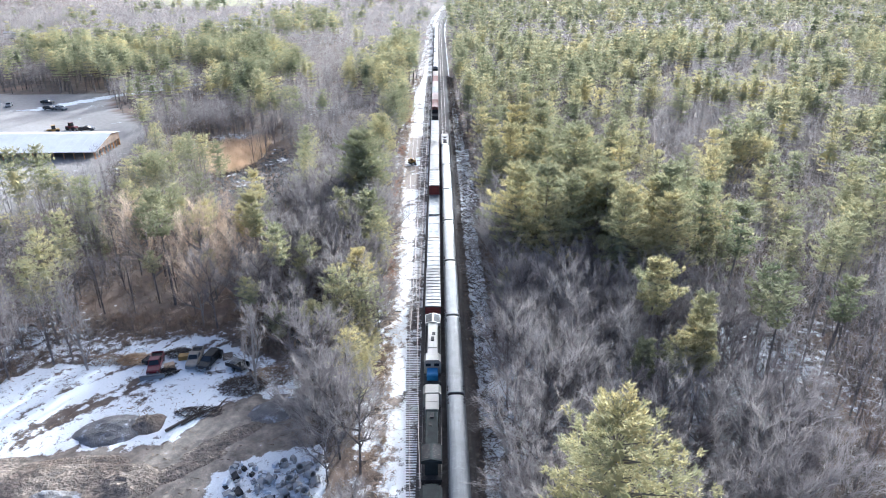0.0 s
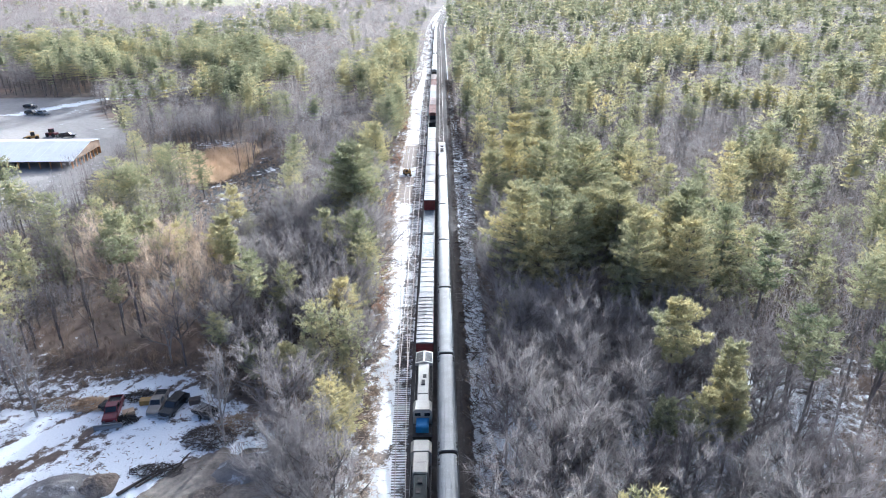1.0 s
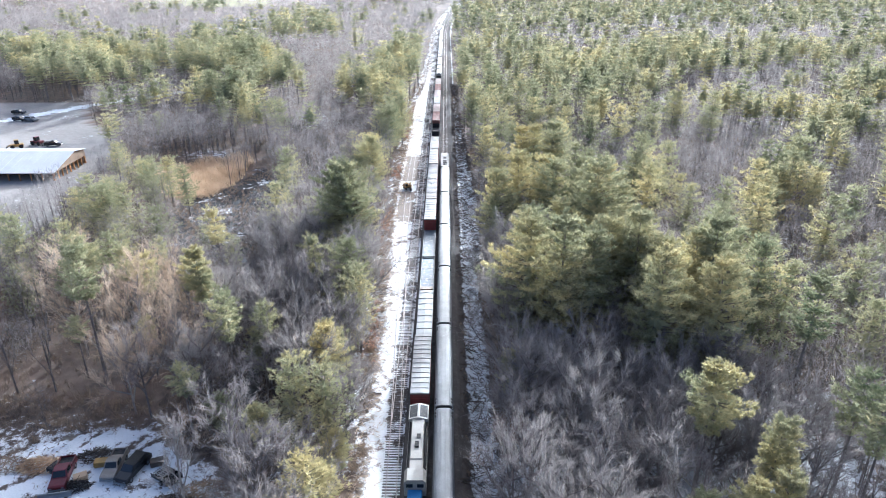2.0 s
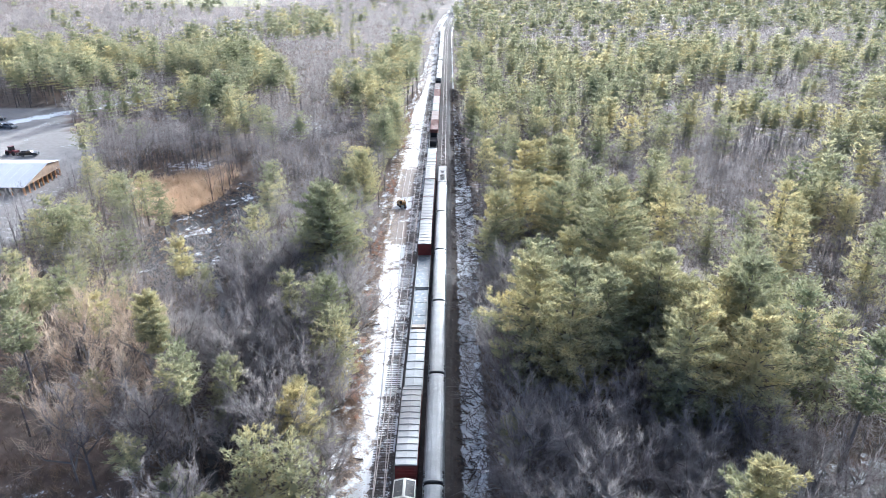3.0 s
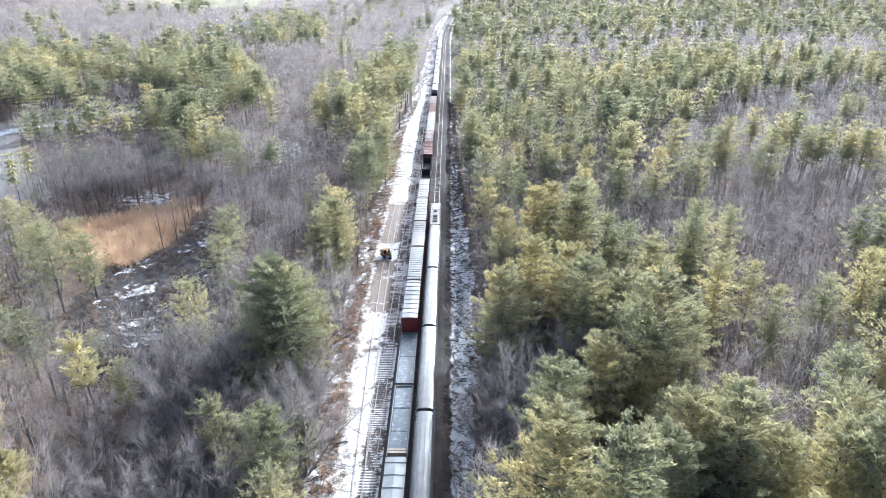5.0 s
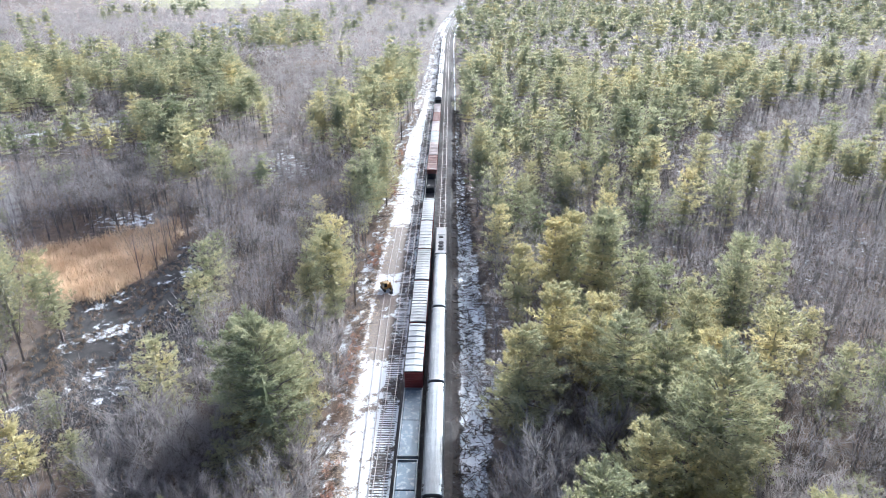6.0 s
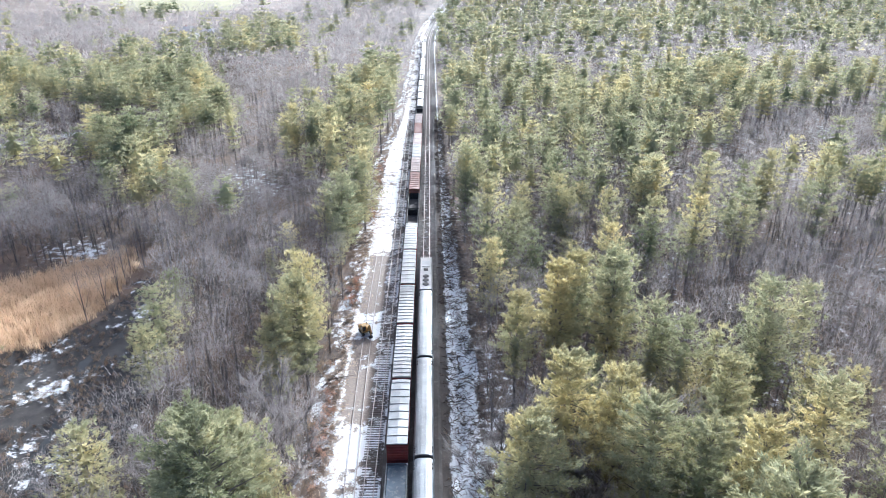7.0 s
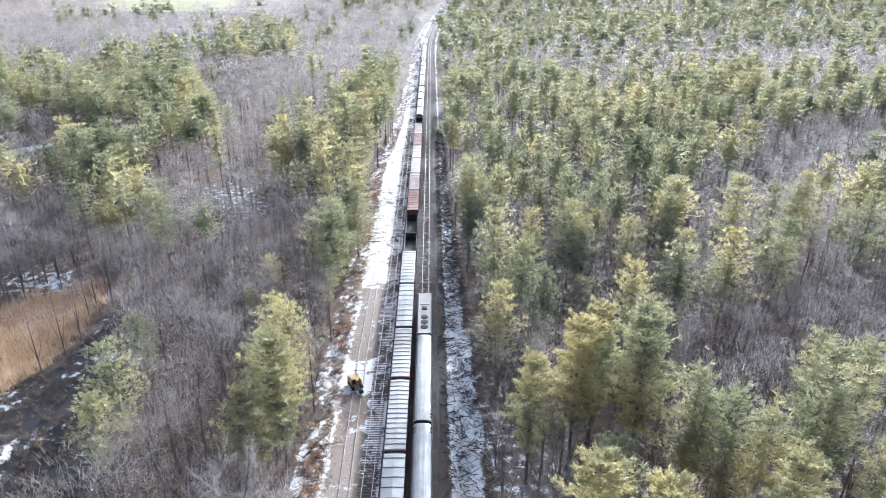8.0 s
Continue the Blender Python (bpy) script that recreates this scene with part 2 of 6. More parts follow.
def mesh_of(name, g, material, smooth=False):
    me = bpy.data.meshes.new(name)
    me.from_pydata(g.v, [], g.f)
    bm = bmesh.new()
    bm.from_mesh(me)
    bmesh.ops.recalc_face_normals(bm, faces=bm.faces)
    bm.to_mesh(me)
    bm.free()
    me.materials.append(material)
    if smooth:
        me.polygons.foreach_set("use_smooth", [True] * len(me.polygons))
    return me


def part(name, g, material, parent, label="", smooth=False, at=None):
    ob = new(name, g if isinstance(g, bpy.types.Mesh) else mesh_of(name, g, material, smooth))
    ob.parent = parent
    if at is not None:
        ob.matrix_basis = at
    if label:
        tagged(ob, label)
    return ob


def thing(name, m, label, category, group="", kind=""):
    ob = new(name)
    ob.empty_display_size = 0.3
    ob.matrix_basis = m
    return tagged(ob, label, category, group, kind)


def soup(name, verts, tris, material):
    """A mesh from arrays of vertices and triangles."""
    me = bpy.data.meshes.new(name)
    verts, tris = np.asarray(verts, np.float32), np.asarray(tris, np.int32)
    me.vertices.add(len(verts))
    me.vertices.foreach_set("co", verts.ravel())
    me.loops.add(tris.size)
    me.loops.foreach_set("vertex_index", tris.ravel())
    me.polygons.add(len(tris))
    me.polygons.foreach_set("loop_start", np.arange(0, tris.size, 3, dtype=np.int32))
    me.update(calc_edges=True)
    me.materials.append(material)
    return me


# ---------------------------------------------------------------- the plan
def curve_x(y):
    """The line's bend to the right, far off."""
    return 1.4e-4 * np.maximum(0.0, np.asarray(y, float) - 640.0) ** 2


def siding_x(y):
    """The outer siding: leaves the freight track near the start and runs out to the left."""
    return np.interp(y, [20, 60, 80, 98, 117, 134, 150, 170, 190, 209, 225, 245, 2000],
                     [-4.0, -5.7, -6.6, -7.35, -7.85, -8.5, -9.1, -9.9, -10.6, -11.15, -11.5, -11.75, -11.8]) + curve_x(y)


def verge_x(y):
    return np.interp(y, [0, 75, 95, 122, 165, 200, 230, 300, 370, 408, 490, 600, 2000],
                     [-11.2, -11.6, -12.0, -12.4, -13.4, -14.9, -15.2, -15.0, -15.0, -12.5, -10.2, -9.5, -9.5]) + curve_x(y)


def east_x(y):
    return np.interp(y, [0, 75, 95, 122, 165, 205, 222, 240, 275, 318, 375, 500, 2000],
                     [6.3, 6.4, 7.3, 7.9, 8.2, 9.0, 9.7, 8.9, 7.7, 6.4, 5.6, 5.2, 5.2]) + curve_x(y)


YARD = [(-84, 97), (-78, 105), (-68.5, 107), (-60.6, 113), (-48, 115), (-37, 109), (-26.5, 98), (-22, 84), (-19.5, 76), (-22, 66), (-34, 60), (-90, 60)]
SNOWYARD = [(-84, 97), (-78, 105), (-68.5, 107), (-60.6, 113), (-48, 115), (-37, 109), (-27, 100), (-27, 97), (-35, 95), (-40, 92), (-45, 84), (-48, 82), (-60, 82), (-72, 78), (-90, 78)]
LOT = [(-262, 375), (-223, 371), (-186, 372), (-163, 327), (-133, 295), (-122, 273), (-122, 250), (-122, 230), (-112, 208), (-116, 190), (-130, 184), (-160, 200), (-262, 225)]
REEDS = [(-107, 250), (-98, 238), (-88, 228), (-77, 231), (-72, 242), (-71, 256), (-74, 270), (-79, 275), (-86, 267), (-95, 259)]
SWAMP = [(-80, 212), (-84, 232), (-70, 240), (-68, 262), (-62, 255), (-55, 236), (-49, 218), (-46, 203), (-49, 190), (-53, 179), (-66, 179), (-75, 196)]
FIELD = [(-520, 1400), (-490, 1190), (-395, 1035), (-258, 1022), (-270, 1100), (-290, 1200), (-310, 1400)]
APRON = [(-131, 252), (-116, 258), (-94, 207), (-92, 186), (-112, 180), (-140, 200)]
SHED_GROUND = [(-131, 252), (-118, 256), (-106, 236), (-108, 205), (-112, 190), (-140, 200)]
CLEAR = [(-250, 735), (-185, 725), (-180, 760), (-235, 790)]


def brook_x(y):
    return np.interp(y, [112, 119, 127, 140, 150, 160, 166, 177, 187, 198, 212, 220, 226, 231, 238, 248],
                     [-31, -32.4, -34, -37, -39, -43, -45.5, -48.6, -54, -60, -62, -64.5, -65.7, -64.5, -62.3, -58])


def inside(poly, x, y):
    x, y = np.asarray(x, float), np.asarray(y, float)
    r = np.zeros(np.broadcast(x, y).shape, bool)
    for (ax, ay), (bx, by) in zip(poly, poly[1:] + poly[:1]):
        if ay != by:
            r ^= ((ay > y) != (by > y)) & (x < (bx - ax) * (y - ay) / (by - ay) + ax)
    return r


def wave(x, y, s, seed=0.0):
    """Smooth ups and downs of about -1 to 1, with a stride of s metres."""
    x, y = np.asarray(x, float) / s, np.asarray(y, float) / s
    return (np.sin(1.7 * x + 0.9 * y + seed) + np.sin(-1.1 * x + 1.9 * y + 1.3 + 2 * seed) + np.sin(2.9 * x - 2.3 * y + 4.1 * seed)
            + 0.6 * np.sin(4.3 * x + 3.7 * y + seed * 3.3)) / 3.0


def soft_step(a, b, x):
    t = np.clip((np.asarray(x, float) - a) / (b - a), 0, 1)
    return t * t * (3 - 2 * t)


def ground_z(x, y):
    x, y = np.asarray(x, float), np.asarray(y, float)
    cx = curve_x(y)
    u = x - cx
    far_w, far_e = soft_step(-18, -45, u), soft_step(11, 40, u)
    z = -0.35 + far_w * (0.6 * wave(x, y, 26, 1.0) + 0.0) + far_e * (0.7 * wave(x, y, 30, 2.0) - 0.2)
    z = z - 0.9 * np.exp(-((u - 5.6) / 1.6) ** 2)                       # ditch beside the main line
    z = z + 0.31 * soft_step(-4.5, -6.2, u) * (1 - soft_step(verge_x(y) - cx + 0.5, verge_x(y) - cx - 1.5, u))   # trodden snow level with the sidings
    bank = soft_step(verge_x(y) - cx - 1, verge_x(y) - cx - 7, u) * (1 - far_w)
    z = z - 0.8 * bank
    z = z - 1.3 * np.exp(-((x + 68) / 26) ** 2 - ((y - 235) / 45) ** 2)  # the swamp lies low
    z = z - 0.5 * np.exp(-((x - brook_x(y)) / 2.2) ** 2) * soft_step(110, 125, y) * (1 - soft_step(244, 252, y))
    yard = np.exp(-((x + 52) / 32) ** 4 - ((y - 88) / 24) ** 4)
    z = z * (1 - yard) + yard * 0.05 * wave(x, y, 7, 0.4)
    return z + 26.0 * soft_step(900, 1700, y) * soft_step(-900, 600, x)


# ---------------------------------------------------------------- ground
def axis_steps(stops):
    out = []
    for (a, s0), (b, s1) in zip(stops, stops[1:]):
        p = a
        while p < b - 1e-6:
            out.append(p)
            p += s0 + (s1 - s0) * (p - a) / (b - a)
    return np.array(out + [stops[-1][0]])


def build_ground():
    xs = axis_steps([(-2200, 140), (-300, 10), (-110, 2.4), (-80, 1.1), (-18, 0.9), (10, 1.0), (20, 2.5), (300, 16), (2200, 140)])
    ys = axis_steps([(-1500, 160), (40, 3.0), (60, 1.0), (125, 1.4), (260, 2.2), (420, 5), (1000, 22), (3800, 180)])
    X, Y = np.meshgrid(xs, ys)
    Z = ground_z(X, Y)
    nx, ny = len(xs), len(ys)
    V = np.stack([X, Y, Z], -1).reshape(-1, 3)
    i = np.arange(nx * ny).reshape(ny, nx)
    a, b, c, d = i[:-1, :-1].ravel(), i[:-1, 1:].ravel(), i[1:, 1:].ravel(), i[1:, :-1].ravel()
    me = soup("ground", V, np.concatenate([np.stack([a, b, c], 1), np.stack([a, c, d], 1)]), M_GROUND)
    u = X - curve_x(Y)
    corridor = (X > verge_x(Y)) & (X < east_x(Y))
    snow = 0.27 + 0.12 * wave(X, Y, 18, 3.0)                                # patches under the trees
    snow = np.where(Y > 420, -0.3, snow) - 0.16 * soft_step(-14, -22, X) * soft_step(115, 135, Y)
    for px, py, rx, ry, k in ((30, 100, 28, 17, 0.5), (11, 214, 5, 16, 0.15), (50, 118, 18, 10, 0.3), (-56, 205, 10, 12, 0.25), (-92, 276, 14, 9, 0.4), (-60, 330, 14, 30, 0.3), (-30, 262, 4, 30, 0.2), (-120, 350, 25, 20, 0.14), (-62, 112, 22, 6, 0.22), (-85, 108, 14, 14, 0.2)):
        snow = snow + k * np.exp(-((X - px) / rx) ** 2 - ((Y - py) / ry) ** 2)
    rough = 0.5 * wave(X, Y, 1.7, 2.5) + 0.5 * wave(X, Y, 4.1, 0.3)
    snow = np.where(corridor, 0.64 + 0.26 * rough + 0.14 * wave(X, Y, 6.0, 1.9), snow)
    snow = np.where(corridor & (u > 3.0), np.interp(Y, [0, 110, 160, 240, 400], [0.74, 0.74, 0.72, 0.66, 0.6]) + 0.24 * rough, snow)
    snow = np.where(corridor & (u > 1.5) & (u < 3.9), 0.12, snow)
    inner = corridor & (u < -5.6) & (u > -9.4) & (Y > 115)
    snow = np.where(inner, 0.52 + 0.24 * wave(X, Y, 5.5, 5.1) + 0.22 * rough, snow)
    bare_run = corridor & (u < -9.2) & (((Y > 206) & (Y < 231)) | ((Y > 240) & (Y < 270))) & (X > verge_x(Y) + 0.8)
    snow = np.where(bare_run, 0.26 + 0.24 * rough, snow)
    edge = (X - verge_x(Y))
    snow = np.where((edge > -4.5) & (edge < 0.6) & (Y > 55), 0.42 + 0.2 * rough, snow)
    yard, sy = inside(YARD, X, Y), inside(SNOWYARD, X + 2.4 * rough, Y + 2.0 * rough)
    snow = np.where(yard, 0.14 + 0.1 * rough, snow)
    snow = np.where(sy, 0.70 + 0.28 * rough + 0.12 * wave(X, Y, 9, 0.9), snow)
    along = (X + 55) * 0.55 + (Y - 95) * 0.83                                # wheel ruts run down to the left
    across = -(X + 55) * 0.83 + (Y - 95) * 0.55
    ruts = (np.abs(across + 2.0 * np.sin(along / 9) - 3) < 0.55) | (np.abs(across + 2.0 * np.sin(along / 9) - 5.2) < 0.55) | (np.abs(across - 11 + 1.5 * np.sin(along / 6)) < 0.5)
    snow = np.where(sy & ruts, snow - 0.28, snow)
    snow = np.where(inside([(-36, 68), (-36, 77), (-30, 81), (-21, 84), (-19, 76), (-20, 64)], X, Y), 0.7 + 0.2 * rough, snow)
    lot, reeds, swamp, field = (inside(p, X + 1.5 * rough, Y + 1.5 * rough) for p in (LOT, REEDS, SWAMP, FIELD))
    snow = np.where(lot, -0.08 + 0.40 * (wave(X, Y, 14, 1.5) > 0.55), snow)
    snow = np.where(swamp, 0.26 + 0.2 * rough + 0.26 * wave(X, Y, 7, 3.1), snow)
    bank = np.exp(-((X - brook_x(Y)) / 7.0) ** 2) * (Y > 116) * (Y < 215)
    snow = np.where(swamp, snow, snow - 0.02 * bank)
    snow = np.where(reeds, 0.05, snow)
    snow = np.where(inside(APRON, X, Y), 0.27 + 0.2 * rough, snow)
    lane = np.abs((X + 181) * 0.757 - (Y - 360) * 0.653 + 2 * wave(X, Y, 12, 0.7))
    snow = np.where((lane < 3.2) & (Y > 330) & (Y < 400), 0.75, snow)
    snow = np.where(field, -0.3, snow)
    snow = np.where(inside(CLEAR, X, Y), 0.7, snow)
    # Strips by the trains: dark ballast, with shade of train and woods painted in.
    for n, vals in (("snow", snow), ("soil", (yard & ~sy) * 1.0), ("lot", lot * 1.0), ("field", field * 1.0), ("mire_and_shade", np.maximum(np.maximum(swamp * 1.0, 0.7 * bank), 0.8 * (corridor & (((u > 1.2) & (u < 9.0)) | ((u > -9.1) & (u < -5.2)))))), ("straw", reeds * 1.0), ("stones", corridor * 1.0)):
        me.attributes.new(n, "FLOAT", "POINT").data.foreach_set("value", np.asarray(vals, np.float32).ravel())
    me.polygons.foreach_set("use_smooth", [True] * len(me.polygons))
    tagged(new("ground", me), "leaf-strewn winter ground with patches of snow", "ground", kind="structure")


build_ground()


# ---------------------------------------------------------------- railway
def ribbon(g, xf, y0, y1, step, offs):
    """A cross-section of (offset, height) pairs swept along a track."""
    ys = np.arange(y0, y1 + 0.01, step)
    n = len(offs)
    vs = [(float(xf(y)) + o, float(y), z) for y in ys for o, z in offs]
    fs = [(k * n + i, k * n + (i + 1) % n, (k + 1) * n + (i + 1) % n, (k + 1) * n + i) for k in range(len(ys) - 1) for i in range(n)]
    return g.add(vs, fs)


def build_ballast(name, xf, w, top, y0, y1, label):
    g = ribbon(Geo(), xf, y0, y1, 6.0, [(-w - 1.1, -0.9), (-w, top), (w, top), (w + 1.1, -0.9)])
    tagged(new(name, mesh_of(name, g, M_BALLAST)), label, "ballast", kind="structure")


build_ballast("ballast_bed", lambda y: -1.95 + curve_x(y), 4.2, 0.0, -60, 1250, "dark crushed-stone ballast under the main tracks")
TIE_MESH = mesh_of("tie", Geo().box(-1.3, 1.3, -0.115, 0.115, -0.12, 0.04, 0.015), M_TIE)


def build_track(name, xf, y0, y1, tie0, tie1, single, label, drop=0.0, near_drop=None):
    t = thing(name, Matrix.Identity(4), label, "railway track", kind="structure")
    for s in (-0.75, 0.75):
        g = ribbon(Geo(), xf, y0, y1, 4.0, [(s - 0.07, 0.03), (s - 0.035, 0.07), (s - 0.036, 0.19), (s + 0.036, 0.19), (s + 0.035, 0.07), (s + 0.07, 0.03)])
        part("rail", g, M_STEEL, t)
    rest = Geo()
    n = 0
    for y in np.arange(tie0, tie1, 0.56):
        m = pose(float(xf(y)), y, (drop if near_drop is None or y > 128 else near_drop) + random.uniform(-0.03, 0.02), 0, 0, random.uniform(-1.2, 1.2))
        if n < single:
            part("tie", TIE_MESH, M_TIE, t, at=m)
        else:
            rest.add([m @ v.co for v in TIE_MESH.vertices], [tuple(p.vertices) for p in TIE_MESH.polygons])
        n += 1
    if rest.v:
        ob = part("tie_row", rest, M_TIE, t)
        tagged(ob, kind="stuff")
    return t


build_track("main_track", lambda y: 0.0 + curve_x(y), -60, 1250, 240, 420, 0, "straight main-line track with worn shiny rails")
build_track("freight_track", lambda y: -3.9 + curve_x(y), -60, 1250, 20, 70, 0, "second main track under the standing goods train")
build_track("inner_siding", lambda y: float(np.interp(y, [100, 117, 140, 170, 2000], [-7.4, -7.75, -7.85, -7.9, -7.9])) + curve_x(y), 117, 900, 119, 420, 300, "snow-dusted siding track in the train's shadow", -0.035)
build_track("outer_siding", siding_x, 24, 520, 60, 420, 300, "half-buried siding track in bright trodden snow", -0.11, -0.03)

# ---------------------------------------------------------------- rolling stock
def arc_outline(w, z0, z1, zt, n=7):
    """A body outline with a rounded roof: half width w, floor z0, eaves z1, crown zt."""
    pts = [(-w, z0), (-w, z1)]
    pts += [(-w * math.cos(math.pi * k / n), z1 + (zt - z1) * math.sin(math.pi * k / n)) for k in range(1, n)]
    return pts + [(w, z1), (w, z0)]


def wheel_mesh():
    g = Geo()
    for s in (-0.78, 0.78):
        g.tube((s - 0.06, 0, 0.46), (s + 0.06, 0, 0.46), 0.46, n=16)
    g.tube((-0.85, 0, 0.46), (0.85, 0, 0.46), 0.09, n=8)
    return mesh_of("wheelset", g, M_BLACK)


WHEELSET = wheel_mesh()


def bogie_mesh(axles):
    g = Geo()
    half = 0.9 * (axles - 1)
    for s in (-1.0, 1.0):
        g.box(s - 0.09, s + 0.09, -half - 0.35, half + 0.35, 0.42, 0.72, 0.04)
        for k in range(axles):
            y = -half + 1.8 * k
            g.box(s - 0.13, s + 0.13, y - 0.18, y + 0.18, 0.3, 0.62, 0.03)
        g.box(s - 0.12, s + 0.12, -0.35, 0.35, 0.62, 0.86)
    g.box(-1.05, 1.05, -0.28, 0.28, 0.55, 0.85, 0.03)
    return mesh_of("bogie", g, M_BLACK)


BOGIE = {2: bogie_mesh(2), 3: bogie_mesh(3)}


def bogies(t, half, axles=2):
    for s in (-half, half):
        b = part("bogie", BOGIE[axles], M_BLACK, t, at=pose(0, s, 0.19))
        for k in range(axles):
            part("wheelset", WHEELSET, M_BLACK, b, at=pose(0, -0.9 * (axles - 1) + 1.8 * k, 0))


def coupler(t, y, s):
    part("coupler", Geo().box(-0.12, 0.12, min(y, y + s * 0.55), max(y, y + s * 0.55), 0.85, 1.1, 0.03).box(-0.2, 0.2, min(y + s * 0.4, y + s * 0.6), max(y + s * 0.4, y + s * 0.6), 0.8, 1.15, 0.04), M_BLACK, t)


def passenger_coach():
    t = thing("passenger_coach", pose(0, 0, 0), "silver stainless-steel passenger coach with a ribbed roof", "train coach", "passenger train coaches")
    L = 12.55
    part("body", Geo().prism([(-1.5, 0.75), (-1.54, 1.2), (-1.54, 3.3), (-1.44, 3.9), (1.44, 3.9), (1.54, 3.3), (1.54, 1.2), (1.5, 0.75)], -L, L), M_SIDE, t)
    prof = [(-1.50, 3.62), (-1.46, 3.95), (-1.25, 4.28), (-0.85, 4.46), (-0.4, 4.53), (0.4, 4.53), (0.85, 4.46), (1.25, 4.28), (1.46, 3.95), (1.50, 3.62)]
    part("roof", Geo().prism(prof, -L + 0.15, L - 0.15), M_SILVER, t, "silver roof with lengthwise ribs")
    for x, z in ((-0.95, 4.42), (-0.6, 4.49), (-0.25, 4.53), (0.25, 4.53), (0.6, 4.49), (0.95, 4.42)):
        part("roof_rib", Geo().box(x - 0.025, x + 0.025, -L + 1.9, L - 1.9, z - 0.03, z + 0.035, 0.01), M_SILVER, t)
    for s in (-1, 1):
        part("gutter", Geo().box(s * 1.5 - 0.04, s * 1.5 + 0.04, -L + 0.1, L - 0.1, 3.6, 3.7), M_BLACK, t)
        for e in (-1, 1):
            for dy in (1.1, 1.9):
                part("roof_vent", Geo().box(s * 1.28 - 0.11, s * 1.28 + 0.11, e * (L - dy) - 0.22, e * (L - dy) + 0.22, 4.15, 4.36, 0.05), M_BLACK, t, "small dark roof vent")
            part("side_door", Geo().box(s * 1.545 - 0.012, s * 1.545 + 0.012, e * (L - 1.3) - 0.55, e * (L - 1.3) + 0.55, 1.1, 3.15), M_GREYROOF, t)
        for k in range(14):
            y = -9.75 + 1.5 * k
            part("window", Geo().box(s * 1.545 - 0.01, s * 1.545 + 0.01, y - 0.5, y + 0.5, 2.15, 2.95), M_GLASS, t)
    for e in (-1, 1):
        part("diaphragm", Geo().box(-0.62, 0.62, min(e * L, e * (L + 0.22)), max(e * L, e * (L + 0.22)), 1.0, 3.5, 0.06), M_RUBBER, t, "black rubber gangway")
        part("end_cap", Geo().prism([(-1.42, 1.0), (-1.42, 3.7), (-1.2, 4.15), (-0.8, 4.36), (0.8, 4.36), (1.2, 4.15), (1.42, 3.7), (1.42, 1.0)], e * (L - 0.12), e * (L + 0.05)), M_BLACK, t)
        coupler(t, e * L, e)
    part("underframe", Geo().box(-1.3, 1.3, -6.2, 6.2, 0.35, 0.75, 0.04), M_BLACK, t)
    bogies(t, 9.0)
    return t


def passenger_engine(m):
    t = thing("passenger_locomotive", m, "white-roofed diesel passenger locomotive leading silver coaches", "locomotive")
    L = 9.0
    part("frame", Geo().box(-1.5, 1.5, -L, L, 0.85, 1.25, 0.03), M_BLACK, t)
    part("body", Geo().prism([(-1.5, 1.2), (-1.5, 3.9), (-1.25, 4.35), (1.25, 4.35), (1.5, 3.9), (1.5, 1.2)], -L + 0.3, L - 2.2), M_WHITE, t, "white locomotive body")
    nose = [(L - 2.2, 1.2), (L - 2.2, 4.3), (L - 1.5, 4.2), (L - 0.7, 3.3), (L - 0.1, 2.7), (L, 1.2)]
    part("cab", Geo().prism([(y, z) for y, z in nose], -1.48, 1.48, "x"), M_WHITE, t)
    part("windscreen", Geo().add([(-1.2, L - 1.4, 4.1), (1.2, L - 1.4, 4.1), (1.2, L - 0.78, 3.42), (-1.2, L - 0.78, 3.42), (-1.2, L - 1.36, 4.13), (1.2, L - 1.36, 4.13), (1.2, L - 0.74, 3.45), (-1.2, L - 0.74, 3.45)],
                                 [(0, 1, 2, 3), (4, 5, 6, 7), (0, 1, 5, 4), (1, 2, 6, 5), (2, 3, 7, 6), (3, 0, 4, 7)]), M_GLASS, t)
    for y in (-6.5, -4.6, -2.7):
        part("radiator_fan", Geo().tube((0, y, 4.3), (0, y, 4.48), 0.72, 0.68, 18), M_BLACK, t, "round black radiator fan")
    part("exhaust", Geo().box(-0.5, 0.5, 0.2, 1.2, 4.3, 4.55, 0.05), M_BLACK, t)
    part("roof_hatch", Geo().box(-0.9, 0.9, 2.2, 5.2, 4.33, 4.45, 0.04), M_GREYROOF, t)
    part("fuel_tank", Geo().box(-1.3, 1.3, -2.4, 2.4, 0.3, 0.85, 0.1), M_BLACK, t)
    bogies(t, 6.2)
    coupler(t, -L, -1)
    coupler(t, L, 1)
    return t




def build_passenger_train():
    passenger_engine(pose(0, 252.0, 0))
    first = passenger_coach()
    first.matrix_basis = pose(0, 230.0, 0)
    for k in range(1, 8):
        copy_thing(first, pose(0, 230.0 - 25.55 * k, 0))


build_passenger_train()


